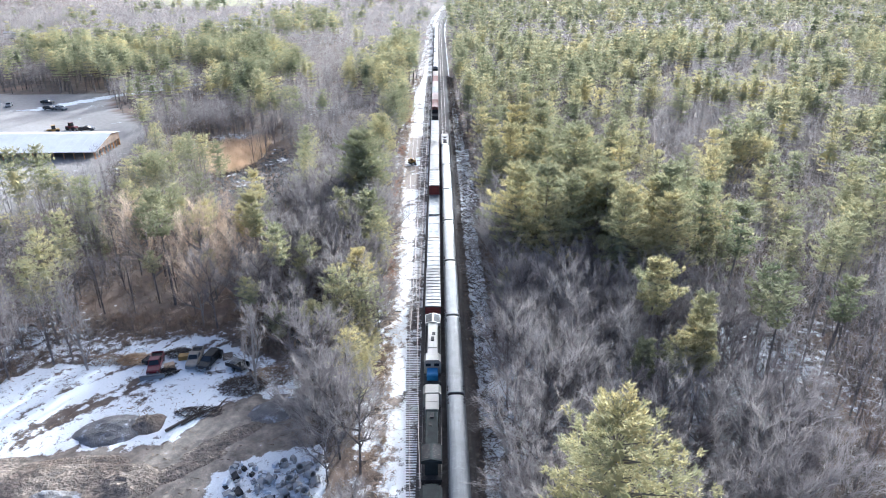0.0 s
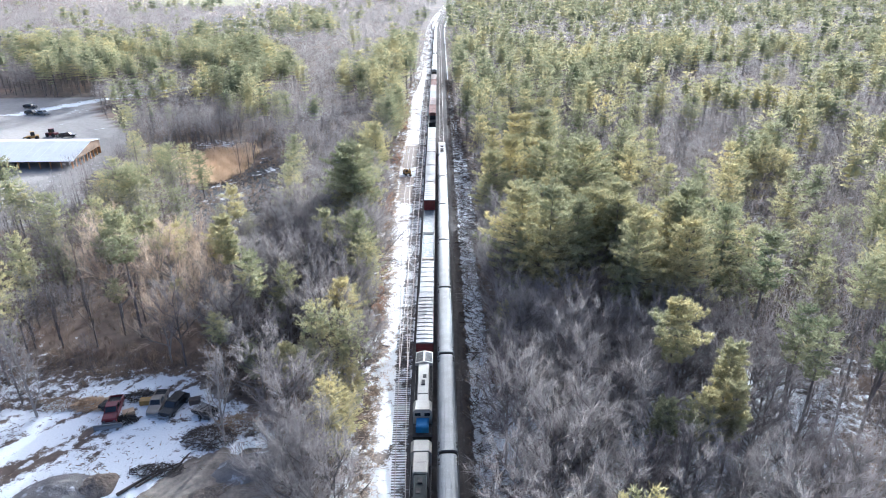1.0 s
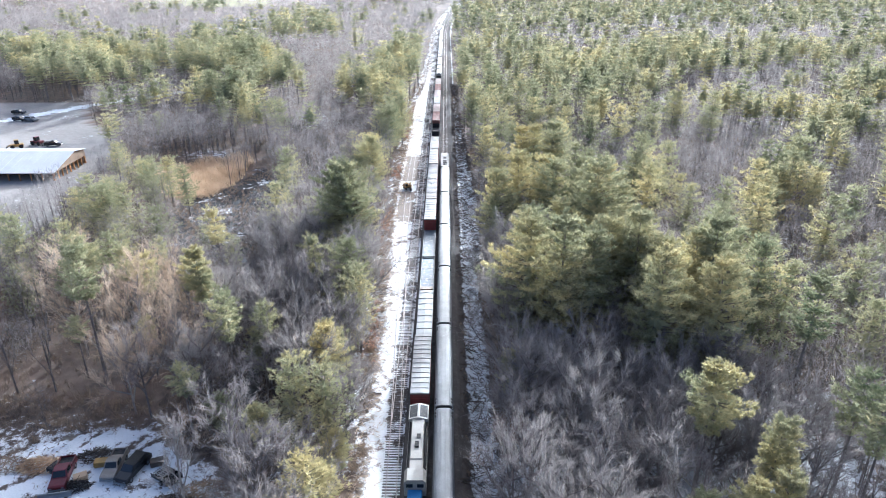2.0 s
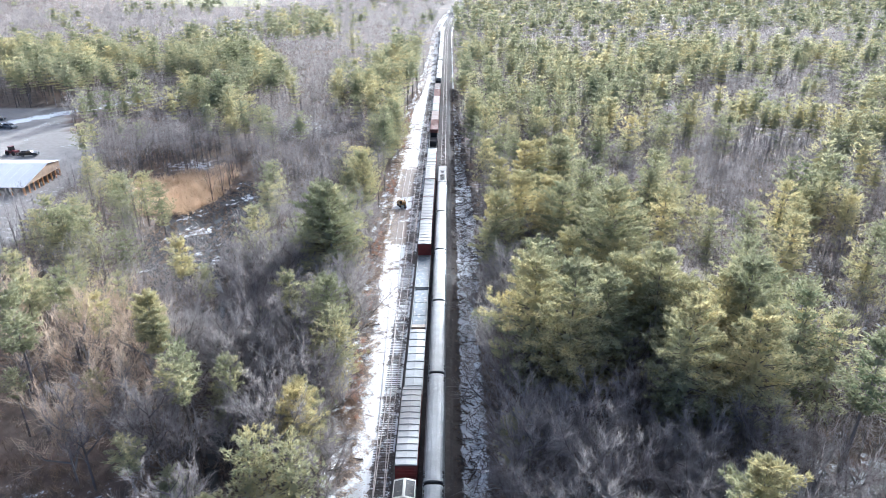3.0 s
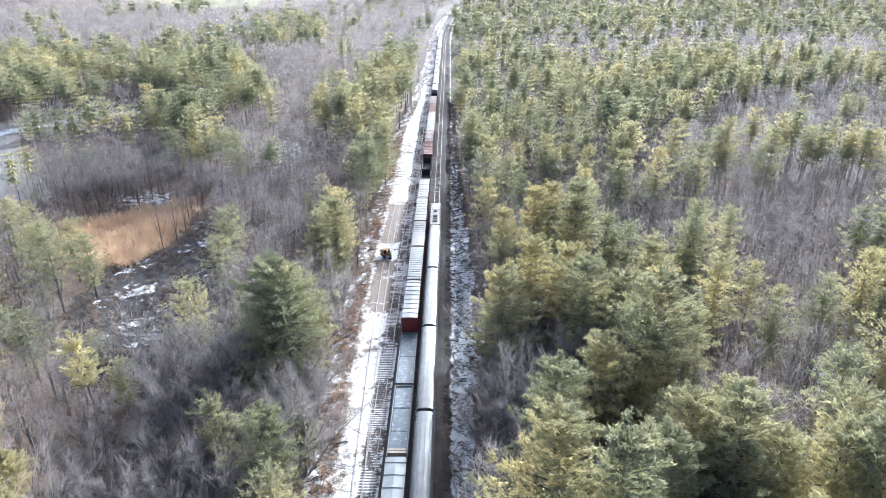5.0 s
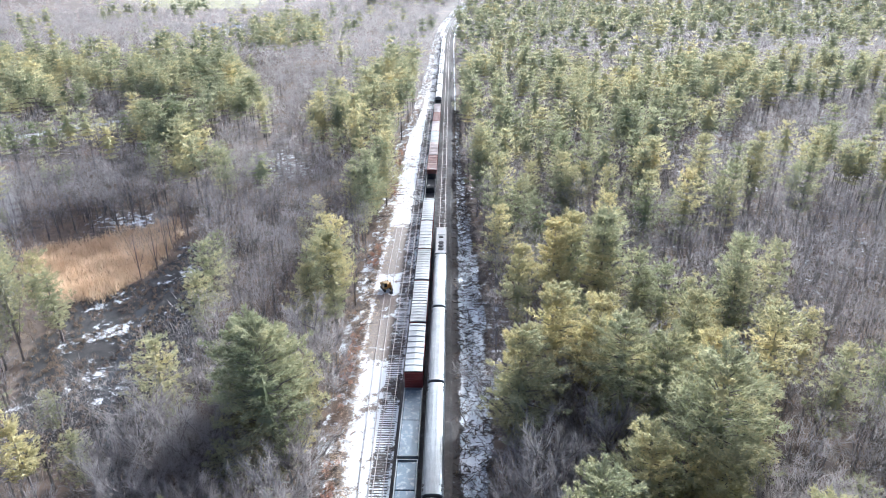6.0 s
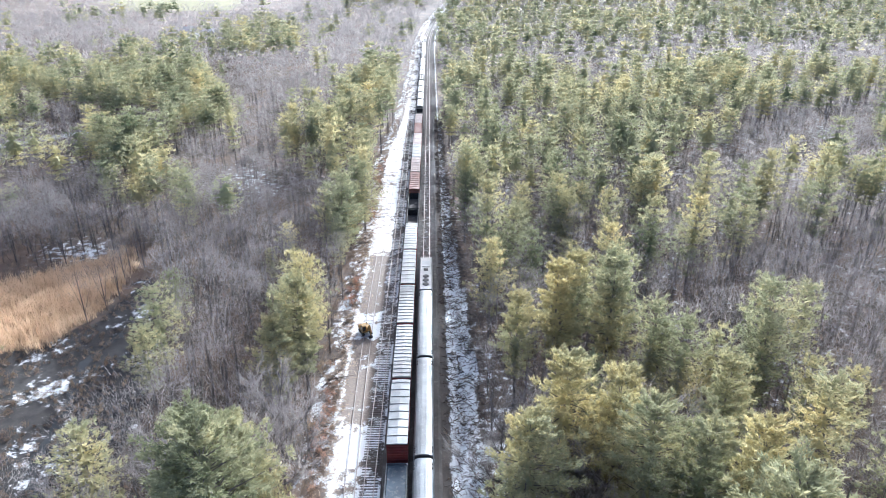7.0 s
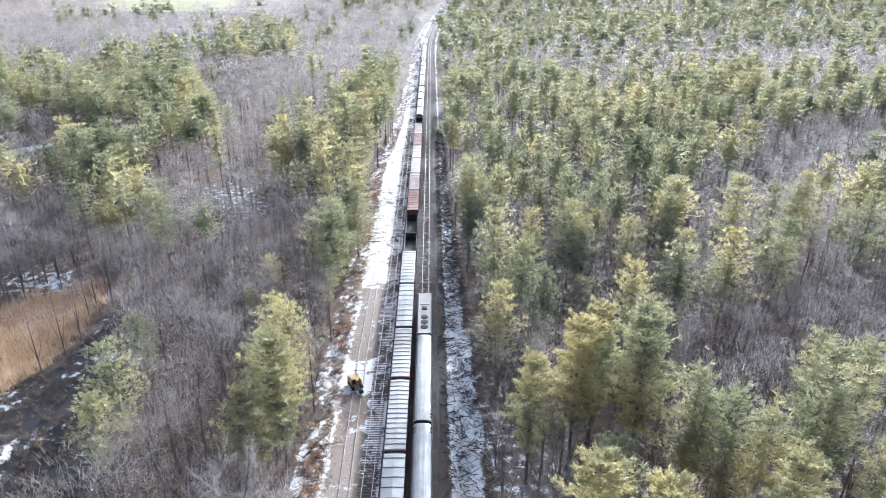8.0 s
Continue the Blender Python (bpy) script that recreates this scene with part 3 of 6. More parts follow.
def boxcar(name, y0, y1, h, roof, side, ribs, label, ends=None):
    """A ribbed-roof van between two places along the goods track."""
    ends = ends or side
    c, L = (y0 + y1) / 2, (y1 - y0) / 2 - 0.45
    t = thing(name, pose(-3.9 + float(curve_x(c)), c, 0, 0, 0, -math.degrees(math.atan(2.8e-4 * max(0, c - 640)))), label, "boxcar", "standing goods train")
    part("body", Geo().box(-1.5, 1.5, -L, L, 1.0, h - 0.12), side, t)
    part("roof", Geo().prism([(-1.56, h - 0.16), (-1.56, h - 0.06), (0, h + 0.05), (1.56, h - 0.06), (1.56, h - 0.16)], -L - 0.05, L + 0.05), roof, t, "pale sheet-metal roof")
    n = ribs
    for k in range(n):
        y = -L + 0.35 + (2 * L - 0.7) * k / (n - 1)
        part("roof_panel_rib", Geo().prism([(-1.55, h - 0.07), (-1.5, h + 0.03), (0, h + 0.13), (1.5, h + 0.03), (1.55, h - 0.07), (0, h + 0.03)], y - (2 * L / n) * 0.24, y + (2 * L / n) * 0.24), roof, t)
    for s in (-1, 1):
        part("sliding_door", Geo().box(s * 1.53 - 0.03, s * 1.53 + 0.03, -1.5, 1.5, 1.1, h - 0.35), ends, t)
        part("side_sill", Geo().box(s * 1.42 - 0.1, s * 1.42 + 0.1, -L, L, 0.78, 1.0), M_BLACK, t)
        for k in range(9):
            y = -L + 0.25 + (2 * L - 0.5) * k / 8
            if abs(y) > 1.7:
                part("side_post", Geo().box(s * 1.53 - 0.035, s * 1.53 + 0.035, y - 0.06, y + 0.06, 1.0, h - 0.2), side, t)
    for e in (-1, 1):
        for k in range(7):
            z = 1.3 + (h - 1.8) * k / 6
            part("end_rib", Geo().box(-1.35, 1.35, min(e * L, e * (L + 0.09)), max(e * L, e * (L + 0.09)), z - 0.08, z + 0.08, 0.02), ends, t)
        part("brake_step", Geo().box(-0.6, 0.6, min(e * L, e * (L + 0.35)), max(e * L, e * (L + 0.35)), 1.0, 1.06), M_BLACK, t)
        coupler(t, e * L, e)
    part("underframe", Geo().box(-0.35, 0.35, -L, L, 0.65, 1.0), M_BLACK, t)
    bogies(t, L - 1.9)
    return t


def gondola(name, y0, y1, h, side, load, loadz, label, sections=3):
    c, L = (y0 + y1) / 2, (y1 - y0) / 2 - 0.4
    t = thing(name, pose(-3.9 + float(curve_x(c)), c, 0), label, "gondola wagon", "standing goods train")
    part("floor", Geo().box(-1.45, 1.45, -L, L, 0.95, 1.12), M_BLACK, t)
    for s in (-1, 1):
        part("side_wall", Geo().box(s * 1.47 - 0.04, s * 1.47 + 0.04, -L, L, 1.0, h), side, t)
        part("top_rail", Geo().box(s * 1.5 - 0.08, s * 1.5 + 0.08, -L, L, h - 0.02, h + 0.12, 0.02), side, t)
        part("side_sill", Geo().box(s * 1.42 - 0.1, s * 1.42 + 0.1, -L, L, 0.75, 1.0), M_BLACK, t)
        n = int(L * 2 / 1.3)
        for k in range(n + 1):
            y = -L + 0.1 + (2 * L - 0.2) * k / n
            part("side_post", Geo().box(s * 1.56 - 0.06, s * 1.56 + 0.06, y - 0.07, y + 0.07, 1.0, h + 0.05), side, t)
    for e in (-1, 1):
        part("end_wall", Geo().box(-1.5, 1.5, min(e * L, e * (L - 0.1)), max(e * L, e * (L - 0.1)), 1.0, h + 0.1), side, t)
        coupler(t, e * L, e)
    for k in range(sections):
        a, b = -L + 0.15 + (2 * L - 0.3) * k / sections, -L + 0.15 + (2 * L - 0.3) * (k + 1) / sections
        part("load", Geo().box(-1.38, 1.38, a + 0.07, b - 0.07, 1.12, loadz + random.uniform(-0.05, 0.05), 0.06), load, t, "covered load bay")
    part("underframe", Geo().box(-0.35, 0.35, -L, L, 0.6, 0.95), M_BLACK, t)
    bogies(t, L - 1.9)
    return t


def hopper(name, y0, y1, skin, label):
    c, L = (y0 + y1) / 2, (y1 - y0) / 2 - 0.45
    t = thing(name, pose(-3.9 + float(curve_x(c)), c, 0, 0, 0, -math.degrees(math.atan(2.8e-4 * max(0, c - 640)))), label, "hopper wagon", "standing goods train")
    part("body", Geo().prism(arc_outline(1.52, 1.6, 3.9, 4.5, 8), -L + 0.9, L - 0.9), skin, t, smooth=False)
    part("running_board", Geo().box(-0.9, 0.9, -L + 0.8, L - 0.8, 4.53, 4.58), M_GREYROOF, t, "grey roof walkway")
    part("hatch_trough", Geo().box(-0.35, 0.35, -L + 1.4, L - 1.4, 4.58, 4.68, 0.03), skin, t)
    for e in (-1, 1):
        part("end_platform", Geo().box(-1.4, 1.4, min(e * (L - 1.6), e * L), max(e * (L - 1.6), e * L), 1.0, 1.25), M_BLACK, t)
        part("end_slope", Geo().prism([(e * (L - 0.9), 3.6), (e * (L - 0.9), 3.4), (e * (L - 3.0), 1.2), (e * (L - 3.0), 1.6)], -1.4, 1.4, "x"), skin, t)
        coupler(t, e * L, e)
    for k in (-1, 0, 1):
        part("chute", Geo().add([(-1.2, k * 3.2 - 1.3, 1.62), (1.2, k * 3.2 - 1.3, 1.62), (1.2, k * 3.2 + 1.3, 1.62), (-1.2, k * 3.2 + 1.3, 1.62), (-0.4, k * 3.2 - 0.4, 0.5), (0.4, k * 3.2 - 0.4, 0.5), (0.4, k * 3.2 + 0.4, 0.5), (-0.4, k * 3.2 + 0.4, 0.5)],
                                [(0, 1, 2, 3), (7, 6, 5, 4), (0, 1, 5, 4), (1, 2, 6, 5), (2, 3, 7, 6), (3, 0, 4, 7)]), skin, t)
    bogies(t, L - 1.7)
    return t


def goods_engine(name, y0, y1, cab_end, hood, cabm, label, wings=True):
    """A six-axle hood locomotive; cab_end is -1 or 1 along the track."""
    c, L = (y0 + y1) / 2, (y1 - y0) / 2 - 0.35
    t = thing(name, pose(-3.9, c, 0, 0, 0, 0 if cab_end > 0 else 180), label, "locomotive", "standing goods train")
    part("walkway", Geo().box(-1.5, 1.5, -L, L, 1.35, 1.6, 0.03), M_BLACK, t)
    part("pilot", Geo().box(-1.4, 1.4, L - 0.15, L + 0.05, 0.3, 1.4).box(-1.4, 1.4, -L - 0.05, -L + 0.15, 0.3, 1.4), M_BLACK, t)
    part("fuel_tank", Geo().box(-1.35, 1.35, -2.6, 2.6, 0.4, 1.35, 0.15), M_BLACK, t)
    part("long_hood", Geo().box(-0.95, 0.95, -L + 1.0, L - 5.4, 1.6, 4.15, 0.12), hood, t, "narrow engine hood")
    if hood is not cabm:
        part("equipment_hood", Geo().box(-1.1, 1.1, L - 9.6, L - 5.4, 1.62, 4.3, 0.14).box(-1.0, 1.0, L - 7.6, L - 7.4, 4.3, 4.34), cabm, t, "cream equipment hood behind the cab")
    part("cab", Geo().prism([(-1.52, 1.6), (-1.52, 3.9), (-1.1, 4.4), (1.1, 4.4), (1.52, 3.9), (1.52, 1.6)], L - 5.4, L - 3.1), cabm, t, "pale cab with a pitched roof")
    part("nose", Geo().box(-1.0, 1.0, L - 3.1, L - 0.9, 1.6, 2.9, 0.2), M_BLUE if hood is M_CREAM else hood, t, "low nose")
    for s in (-1, 1):
        part("cab_window", Geo().box(s * 0.75 - 0.45, s * 0.75 + 0.45, L - 3.115, L - 3.085, 3.1, 3.7), M_GLASS, t)
        part("side_window", Geo().box(s * 1.525 - 0.01, s * 1.525 + 0.01, L - 4.9, L - 3.6, 3.0, 3.65), M_GLASS, t)
        part("handrail", Geo().box(s * 1.46 - 0.02, s * 1.46 + 0.02, -L + 0.4, L - 5.6, 2.5, 2.54).box(s * 1.46 - 0.02, s * 1.46 + 0.02, -L + 0.4, -L + 0.44, 1.6, 2.5).box(s * 1.46 - 0.02, s * 1.46 + 0.02, 0, 0.04, 1.6, 2.5).box(s * 1.46 - 0.02, s * 1.46 + 0.02, L - 5.64, L - 5.6, 1.6, 2.5), M_CREAM, t)
    if wings:
        part("radiator_wing", Geo().prism([(-1.5, 3.55), (-1.5, 4.05), (-0.12, 4.45), (0.12, 4.45), (1.5, 4.05), (1.5, 3.55)], -L + 1.1, -L + 4.6), hood, t, "flared radiator housing")
        for s in (-1, 1):
            g = Geo()
            z0, z1 = 4.10, 4.46
            g.add([(s * 1.38, -L + 1.4, z0), (s * 0.2, -L + 1.4, z1), (s * 0.2, -L + 4.3, z1), (s * 1.38, -L + 4.3, z0), (s * 1.38, -L + 1.4, z0 - 0.1), (s * 0.2, -L + 1.4, z1 - 0.1), (s * 0.2, -L + 4.3, z1 - 0.1), (s * 1.38, -L + 4.3, z0 - 0.1)],
                  [(0, 1, 2, 3), (7, 6, 5, 4), (0, 1, 5, 4), (1, 2, 6, 5), (2, 3, 7, 6), (3, 0, 4, 7)])
            part("radiator_grille", g, M_BLACK, t, "dark radiator grille")
    else:
        for y in (-L + 2.2, -L + 3.8, -L + 5.4):
            part("radiator_fan", Geo().tube((0, y, 4.12), (0, y, 4.3), 0.66, 0.62, 16), M_BLACK, t, "round radiator fan")
    part("exhaust_stack", Geo().box(-0.3, 0.3, -0.6, 0.6, 4.1, 4.4, 0.05), M_BLACK, t)
    part("dynamic_brake_hatch", Geo().box(-0.85, 0.85, 1.2, 3.0, 4.12, 4.25, 0.04), hood, t)
    part("blower_hatch", Geo().box(-0.5, 0.1, -2.4, -1.4, 4.12, 4.22, 0.02), M_BLACK, t)
    bogies(t, L - 3.2, 3)
    coupler(t, -L, -1)
    coupler(t, L, 1)
    return t


def build_goods_train():
    goods_engine("diesel_locomotive", 50.0, 72.6, 1, M_ENGINE, M_ENGINE, "dark green diesel locomotive in deep shade")
    goods_engine("diesel_locomotive", 72.8, 95.6, 1, M_ENGINE, M_CREAM, "dark diesel locomotive with a cream cab and roof")
    goods_engine("diesel_locomotive", 95.8, 117.4, -1, M_CREAM, M_CREAM, "cream-roofed diesel locomotive with a blue nose")
    boxcar("boxcar", 117.6, 136.4, 4.75, M_WHITE, M_RED, 13, "dark red boxcar with a ribbed white roof")
    boxcar("covered_wagon", 136.4, 157.6, 2.7, M_GREYROOF, M_BROWN, 9, "low brown covered wagon with a dull weathered roof")
    crate = gondola("gondola_wagon", 157.8, 176.0, 2.0, M_GREYROOF, M_STEELBLUE, 1.95, "grey gondola wagon with blue-grey covered load bays", 3)
    part("timber_bulkhead", Geo().box(-1.35, 1.35, -8.5, -7.4, 1.96, 2.6, 0.04).box(-1.38, 1.38, -8.0, -7.9, 1.96, 2.64), M_TAN, crate, "tan timber load against the wagon end")
    gondola("gondola_wagon", 176.0, 193.4, 2.0, M_GREYROOF, M_STEELBLUE, 1.95, "grey gondola wagon with blue-grey covered load bays", 2)
    for a, b, r, n in ((193.6, 210.2, M_GREYROOF, 9), (210.2, 228.2, M_WHITE, 15), (228.2, 244.8, M_WHITE, 13), (244.8, 263.0, M_GREYROOF, 9), (263.0, 280.3, M_WHITE, 11)):
        boxcar("boxcar", a, b, 4.75, r, M_RED, n, "red boxcar with a " + {15: "boldly ribbed", 13: "ribbed", 11: "bright", 9: "smooth silvery"}[n] + " pale roof")
    gondola("gondola_wagon", 280.5, 294.2, 3.3, M_BLACK, M_BALLAST, 1.6, "empty black open gondola wagon", 1)
    gondola("gondola_wagon", 294.2, 308.0, 3.3, M_BLACK, M_BALLAST, 1.6, "empty black open gondola wagon", 1)
    y = 308.0
    for n, (r, w) in enumerate(((M_BROWN, 17.5), (M_PINKROOF, 17), (M_GREYROOF, 17), (M_PINKROOF, 17), (M_BROWN, 17), (M_PINKROOF, 17))):
        boxcar("boxcar", y, y + w, 4.5, r, M_BROWN, 9, "oxide-red boxcar with a faded roof")
        y += w
    gondola("gondola_wagon", y, y + 16, 3.2, M_BLACK, M_BALLAST, 1.6, "empty black open gondola wagon", 1)
    y += 16
    for n in range(16):
        skin = (M_WHITE, M_GREYROOF, M_GREYROOF, M_WHITE, M_BLACK)[n % 5]
        hopper("hopper_wagon", y, y + 17.5, skin, "rounded " + {M_WHITE: "white", M_GREYROOF: "grey", M_BLACK: "black"}[skin] + " covered hopper wagon")
        y += 17.5


build_goods_train()

# ---------------------------------------------------------------- trees
def blades(c, d, length, width, rng):
    """Thin triangles at c along d."""
    n = len(c)
    side = np.cross(d, rng.normal(size=(n, 3)))
    side /= np.linalg.norm(side, axis=1, keepdims=True) + 1e-9
    a = c - d * length[:, None] * 0.35
    return np.stack([a + side * width[:, None] * 0.5, a - side * width[:, None] * 0.5, c + d * length[:, None] * 0.65], 1)


def unit(v):
    return v / (np.linalg.norm(v, axis=-1, keepdims=True) + 1e-9)


def stem(p, q, r0, r1, n=3):
    """A tapered tube from p to q as triangles (k, 3, 3)."""
    p, q = np.asarray(p, float), np.asarray(q, float)
    d = unit(q - p)
    u = unit(np.cross(d, (0.31, 0.12, 0.94) if abs(d[2]) < 0.9 else (1.0, 0.2, 0.1)))
    w = np.cross(d, u)
    a = np.arange(n) * 2 * math.pi / n
    ring = np.cos(a)[:, None] * u + np.sin(a)[:, None] * w
    A, B = p + ring * r0, q + ring * r1
    j = (np.arange(n) + 1) % n
    return np.concatenate([np.stack([A, A[j], B[j]], 1), np.stack([A, B[j], B], 1)])


def bough_disc(base, R0, points, rng, droop):
    """One ragged whorl of closed boughs."""
    a = rng.uniform(0, 6.28) + (np.arange(points) + rng.uniform(-0.3, 0.3, points)) * 2 * math.pi / points
    r = R0 * np.where(np.arange(points) % 2 == 0, rng.uniform(0.8, 1.2, points), rng.uniform(0.45, 0.7, points))
    p = base + np.stack([np.cos(a) * r, np.sin(a) * r, 0.12 * r + rng.normal(0, 0.12, points)], 1)
    c = base + np.array([rng.normal(0, 0.1), rng.normal(0, 0.1), droop * R0])
    return np.stack([np.repeat(c[None], points, 0), p, np.roll(p, -1, 0)], 1)


def pine(seed, H, W, whorls, per, sprays, tris, size, low=0.3, ragged=0.3, slim=0.26, upright=0.3):
    """A white pine: (trunk, needles) as triangle arrays. W: crown radius; low: where the crown begins."""
    rng = np.random.default_rng(seed)
    lean = rng.normal(0, 0.012, 2) * H
    fine = tris > 5
    nodes = [np.array([lean[0] * s * s, lean[1] * s * s, H * s]) for s in (0, 0.35, 0.97)]
    rad = [0.0125 * H, 0.009 * H, 0.001 * H]
    wood = [stem(nodes[i], nodes[i + 1], rad[i], rad[i + 1], 6 if fine else 3) for i in range(2)]
    C, D, S, T = [], [], [], []
    bulge = rng.uniform(0.34, 0.5)
    lop = rng.uniform(0, 6.28)
    for k in range(whorls):
        s = low + (0.985 - low) * (k + rng.uniform(0.2, 0.8)) / whorls
        rel = (s - low) / (1 - low)
        prof = (rel / bulge) ** 0.5 if rel < bulge else ((1 - rel) / (1 - bulge)) ** 0.62
        base = np.array([lean[0] * s * s, lean[1] * s * s, H * s])
        a0 = rng.uniform(0, 6.28)
        tier = rng.uniform(1 - ragged, 1 + 0.35 * ragged)
        T.append(bough_disc(base, W * (0.1 + 0.9 * prof) * tier * (0.3 if fine else 0.36), 10, rng, 0.75))
        for j in range(per):
            if rng.uniform() < 0.12 * ragged:
                continue
            a = a0 + (j + rng.uniform(-0.3, 0.3)) * 6.283 / per
            L = W * (0.12 + 0.9 * prof) * tier * rng.uniform(1 - ragged, 1 + ragged * 0.5) * (1 + 0.15 * math.cos(a - lop))
            up = rng.uniform(0.0, 0.3) + 0.5 * rel * rel
            out = np.array([math.cos(a), math.sin(a), up])
            across = np.array([-math.sin(a), math.cos(a), 0.0])
            if fine and L > 1.4:
                wood.append(stem(base, base + out * L * 0.8, 0.04 + 0.01 * L, 0.015, 3)[::2])
            m = max(1, int(round(sprays * (0.35 + 0.65 * L / W))))
            for f in np.linspace(0.42 if m > 1 else 0.75, 0.98, m):
                p = base + out * L * (f + rng.uniform(-0.05, 0.05)) + np.array([0, 0, 0.08 * L * f * f])
                fan = rng.uniform(-1.0, 1.0, tris)[:, None]
                d = unit(out * np.array([1, 1, 0.8]) * (1.05 - 0.5 * np.abs(fan)) + across * fan * 0.95 + rng.normal(0, 0.45, (tris, 3)) + np.array([0, 0, upright]))
                reach = (0.30 + 0.42 * (1 - f)) * L * 0.5
                c = p + across * fan * reach * rng.uniform(0.1, 1.0, tris)[:, None] + rng.normal(0, 1, (tris, 3)) * np.array([0.3, 0.3, 0.36]) * size
                C.append(c), D.append(d), S.append(rng.uniform(0.65, 1.25, tris))
    top = np.array([lean[0], lean[1], H * 0.98])
    C.append(top + rng.normal(0, 0.15, (tris, 3)) * size), D.append(unit(rng.normal(0, 0.45, (tris, 3)) + np.array([0, 0, 1.0]))), S.append(np.full(tris, 1.0))
    C, D, S = np.concatenate(C), np.concatenate(D), np.concatenate(S)
    return np.concatenate(wood), np.concatenate(T + [blades(C, D, S * size, S * size * slim, rng)])


def layered_pine(seed, H, W, tiers, points, tips, size, low=0.2, core=0.5, droop=0.14, slim=0.3):
    """A lighter pine for the woods behind: ragged whorls of boughs round the stem, feathered with loose sprays."""
    rng = np.random.default_rng(seed)
    wood = [stem((0, 0, 0), (0, 0, H * 0.9), 0.012 * H, 0.03, 3)]
    T, C, D = [], [], []
    bulge = rng.uniform(0.28, 0.45)
    for k in range(tiers):
        s = low + (0.95 - low) * (k + rng.uniform(0.2, 0.8)) / tiers
        rel = (s - low) / (1 - low)
        prof = (rel / bulge) ** 0.5 if rel < bulge else ((1 - rel) / (1 - bulge)) ** 0.72
        R0 = W * (0.10 + 0.92 * prof) * rng.uniform(0.72, 1.15)
        a = rng.uniform(0, 6.28) + (np.arange(points) + rng.uniform(-0.3, 0.3, points)) * 2 * math.pi / points
        r = core * R0 * np.where(np.arange(points) % 2 == 0, rng.uniform(0.8, 1.15, points), rng.uniform(0.35, 0.6, points))
        p = np.stack([np.cos(a) * r, np.sin(a) * r, H * s + rng.normal(0, 0.15, points)], 1)
        c = np.array([rng.normal(0, 0.12), rng.normal(0, 0.12), H * s + 0.2 + droop * R0])
        T.append(np.stack([np.repeat(c[None], points, 0), p, np.roll(p, -1, 0)], 1))
        b = rng.uniform(0, 6.283, tips)
        out = np.stack([np.cos(b), np.sin(b), np.full(tips, 0.12 + 0.5 * rel)], 1)
        C.append(np.array([0, 0, H * s]) + out * (R0 * rng.uniform(0.3, 1.0, tips) ** 0.7)[:, None] + rng.normal(0, 0.15, (tips, 3)) * size)
        D.append(unit(out + rng.normal(0, 0.6, (tips, 3)) + np.array([0, 0, 0.3])))
    C.append(rng.normal(0, 0.25, (4, 3)) + np.array([0, 0, H * 0.95])), D.append(unit(rng.normal(0, 0.4, (4, 3)) + np.array([0, 0, 1.0])))
    C, D = np.concatenate(C), np.concatenate(D)
    S = rng.uniform(0.7, 1.3, len(C)) * size
    return np.concatenate(wood), np.concatenate(T + [blades(C, D, S, S * slim, rng)])


def dome(seed, H, W, lumps, tris, size, wide, limbs=5):
    """A rounded leafless crown of fine twigs over a few limbs: (wood, twigs) as triangle arrays."""
    rng = np.random.default_rng(seed)
    fork = np.array([0, 0, H * 0.16])
    wood = [stem((0, 0, 0), (rng.normal(0, 0.3), rng.normal(0, 0.3), H * 0.8), 0.011 * H, 0.02, 3)]
    C, D, S = [], [], []
    for k in range(lumps):
        a = k * 2.4 + rng.uniform(-0.5, 0.5)
        off = 0.0 if k == 0 else W * rng.uniform(0.35, 0.58)
        rad = W * rng.uniform(0.48, 0.66)
        high = H * (0.95 if k == 0 else rng.uniform(0.62, 0.9)) - rad * 1.1
        c = np.array([math.cos(a) * off, math.sin(a) * off, high])
        if k < limbs:
            wood.append(stem(fork * rng.uniform(0.8, 1.3), c + (0, 0, rad * 0.9), 0.08, 0.02, 3)[::2])
        n = tris // lumps
        q = unit(rng.normal(size=(n, 3)) + np.array([0, 0, 0.55]))
        r = rad * rng.uniform(0.35, 1.0, n)[:, None] ** 0.6
        p = c + q * r * np.array([1.0, 1.0, 1.15])
        C.append(p), D.append(unit(unit(p - fork) * 0.65 + q * 0.45 + rng.normal(0, 0.42, (n, 3)))), S.append(rng.uniform(0.6, 1.2, n) * size)
    C, D, S = np.concatenate(C), np.concatenate(D), np.concatenate(S)
    return np.concatenate(wood), blades(C, D, S, S * wide, rng)


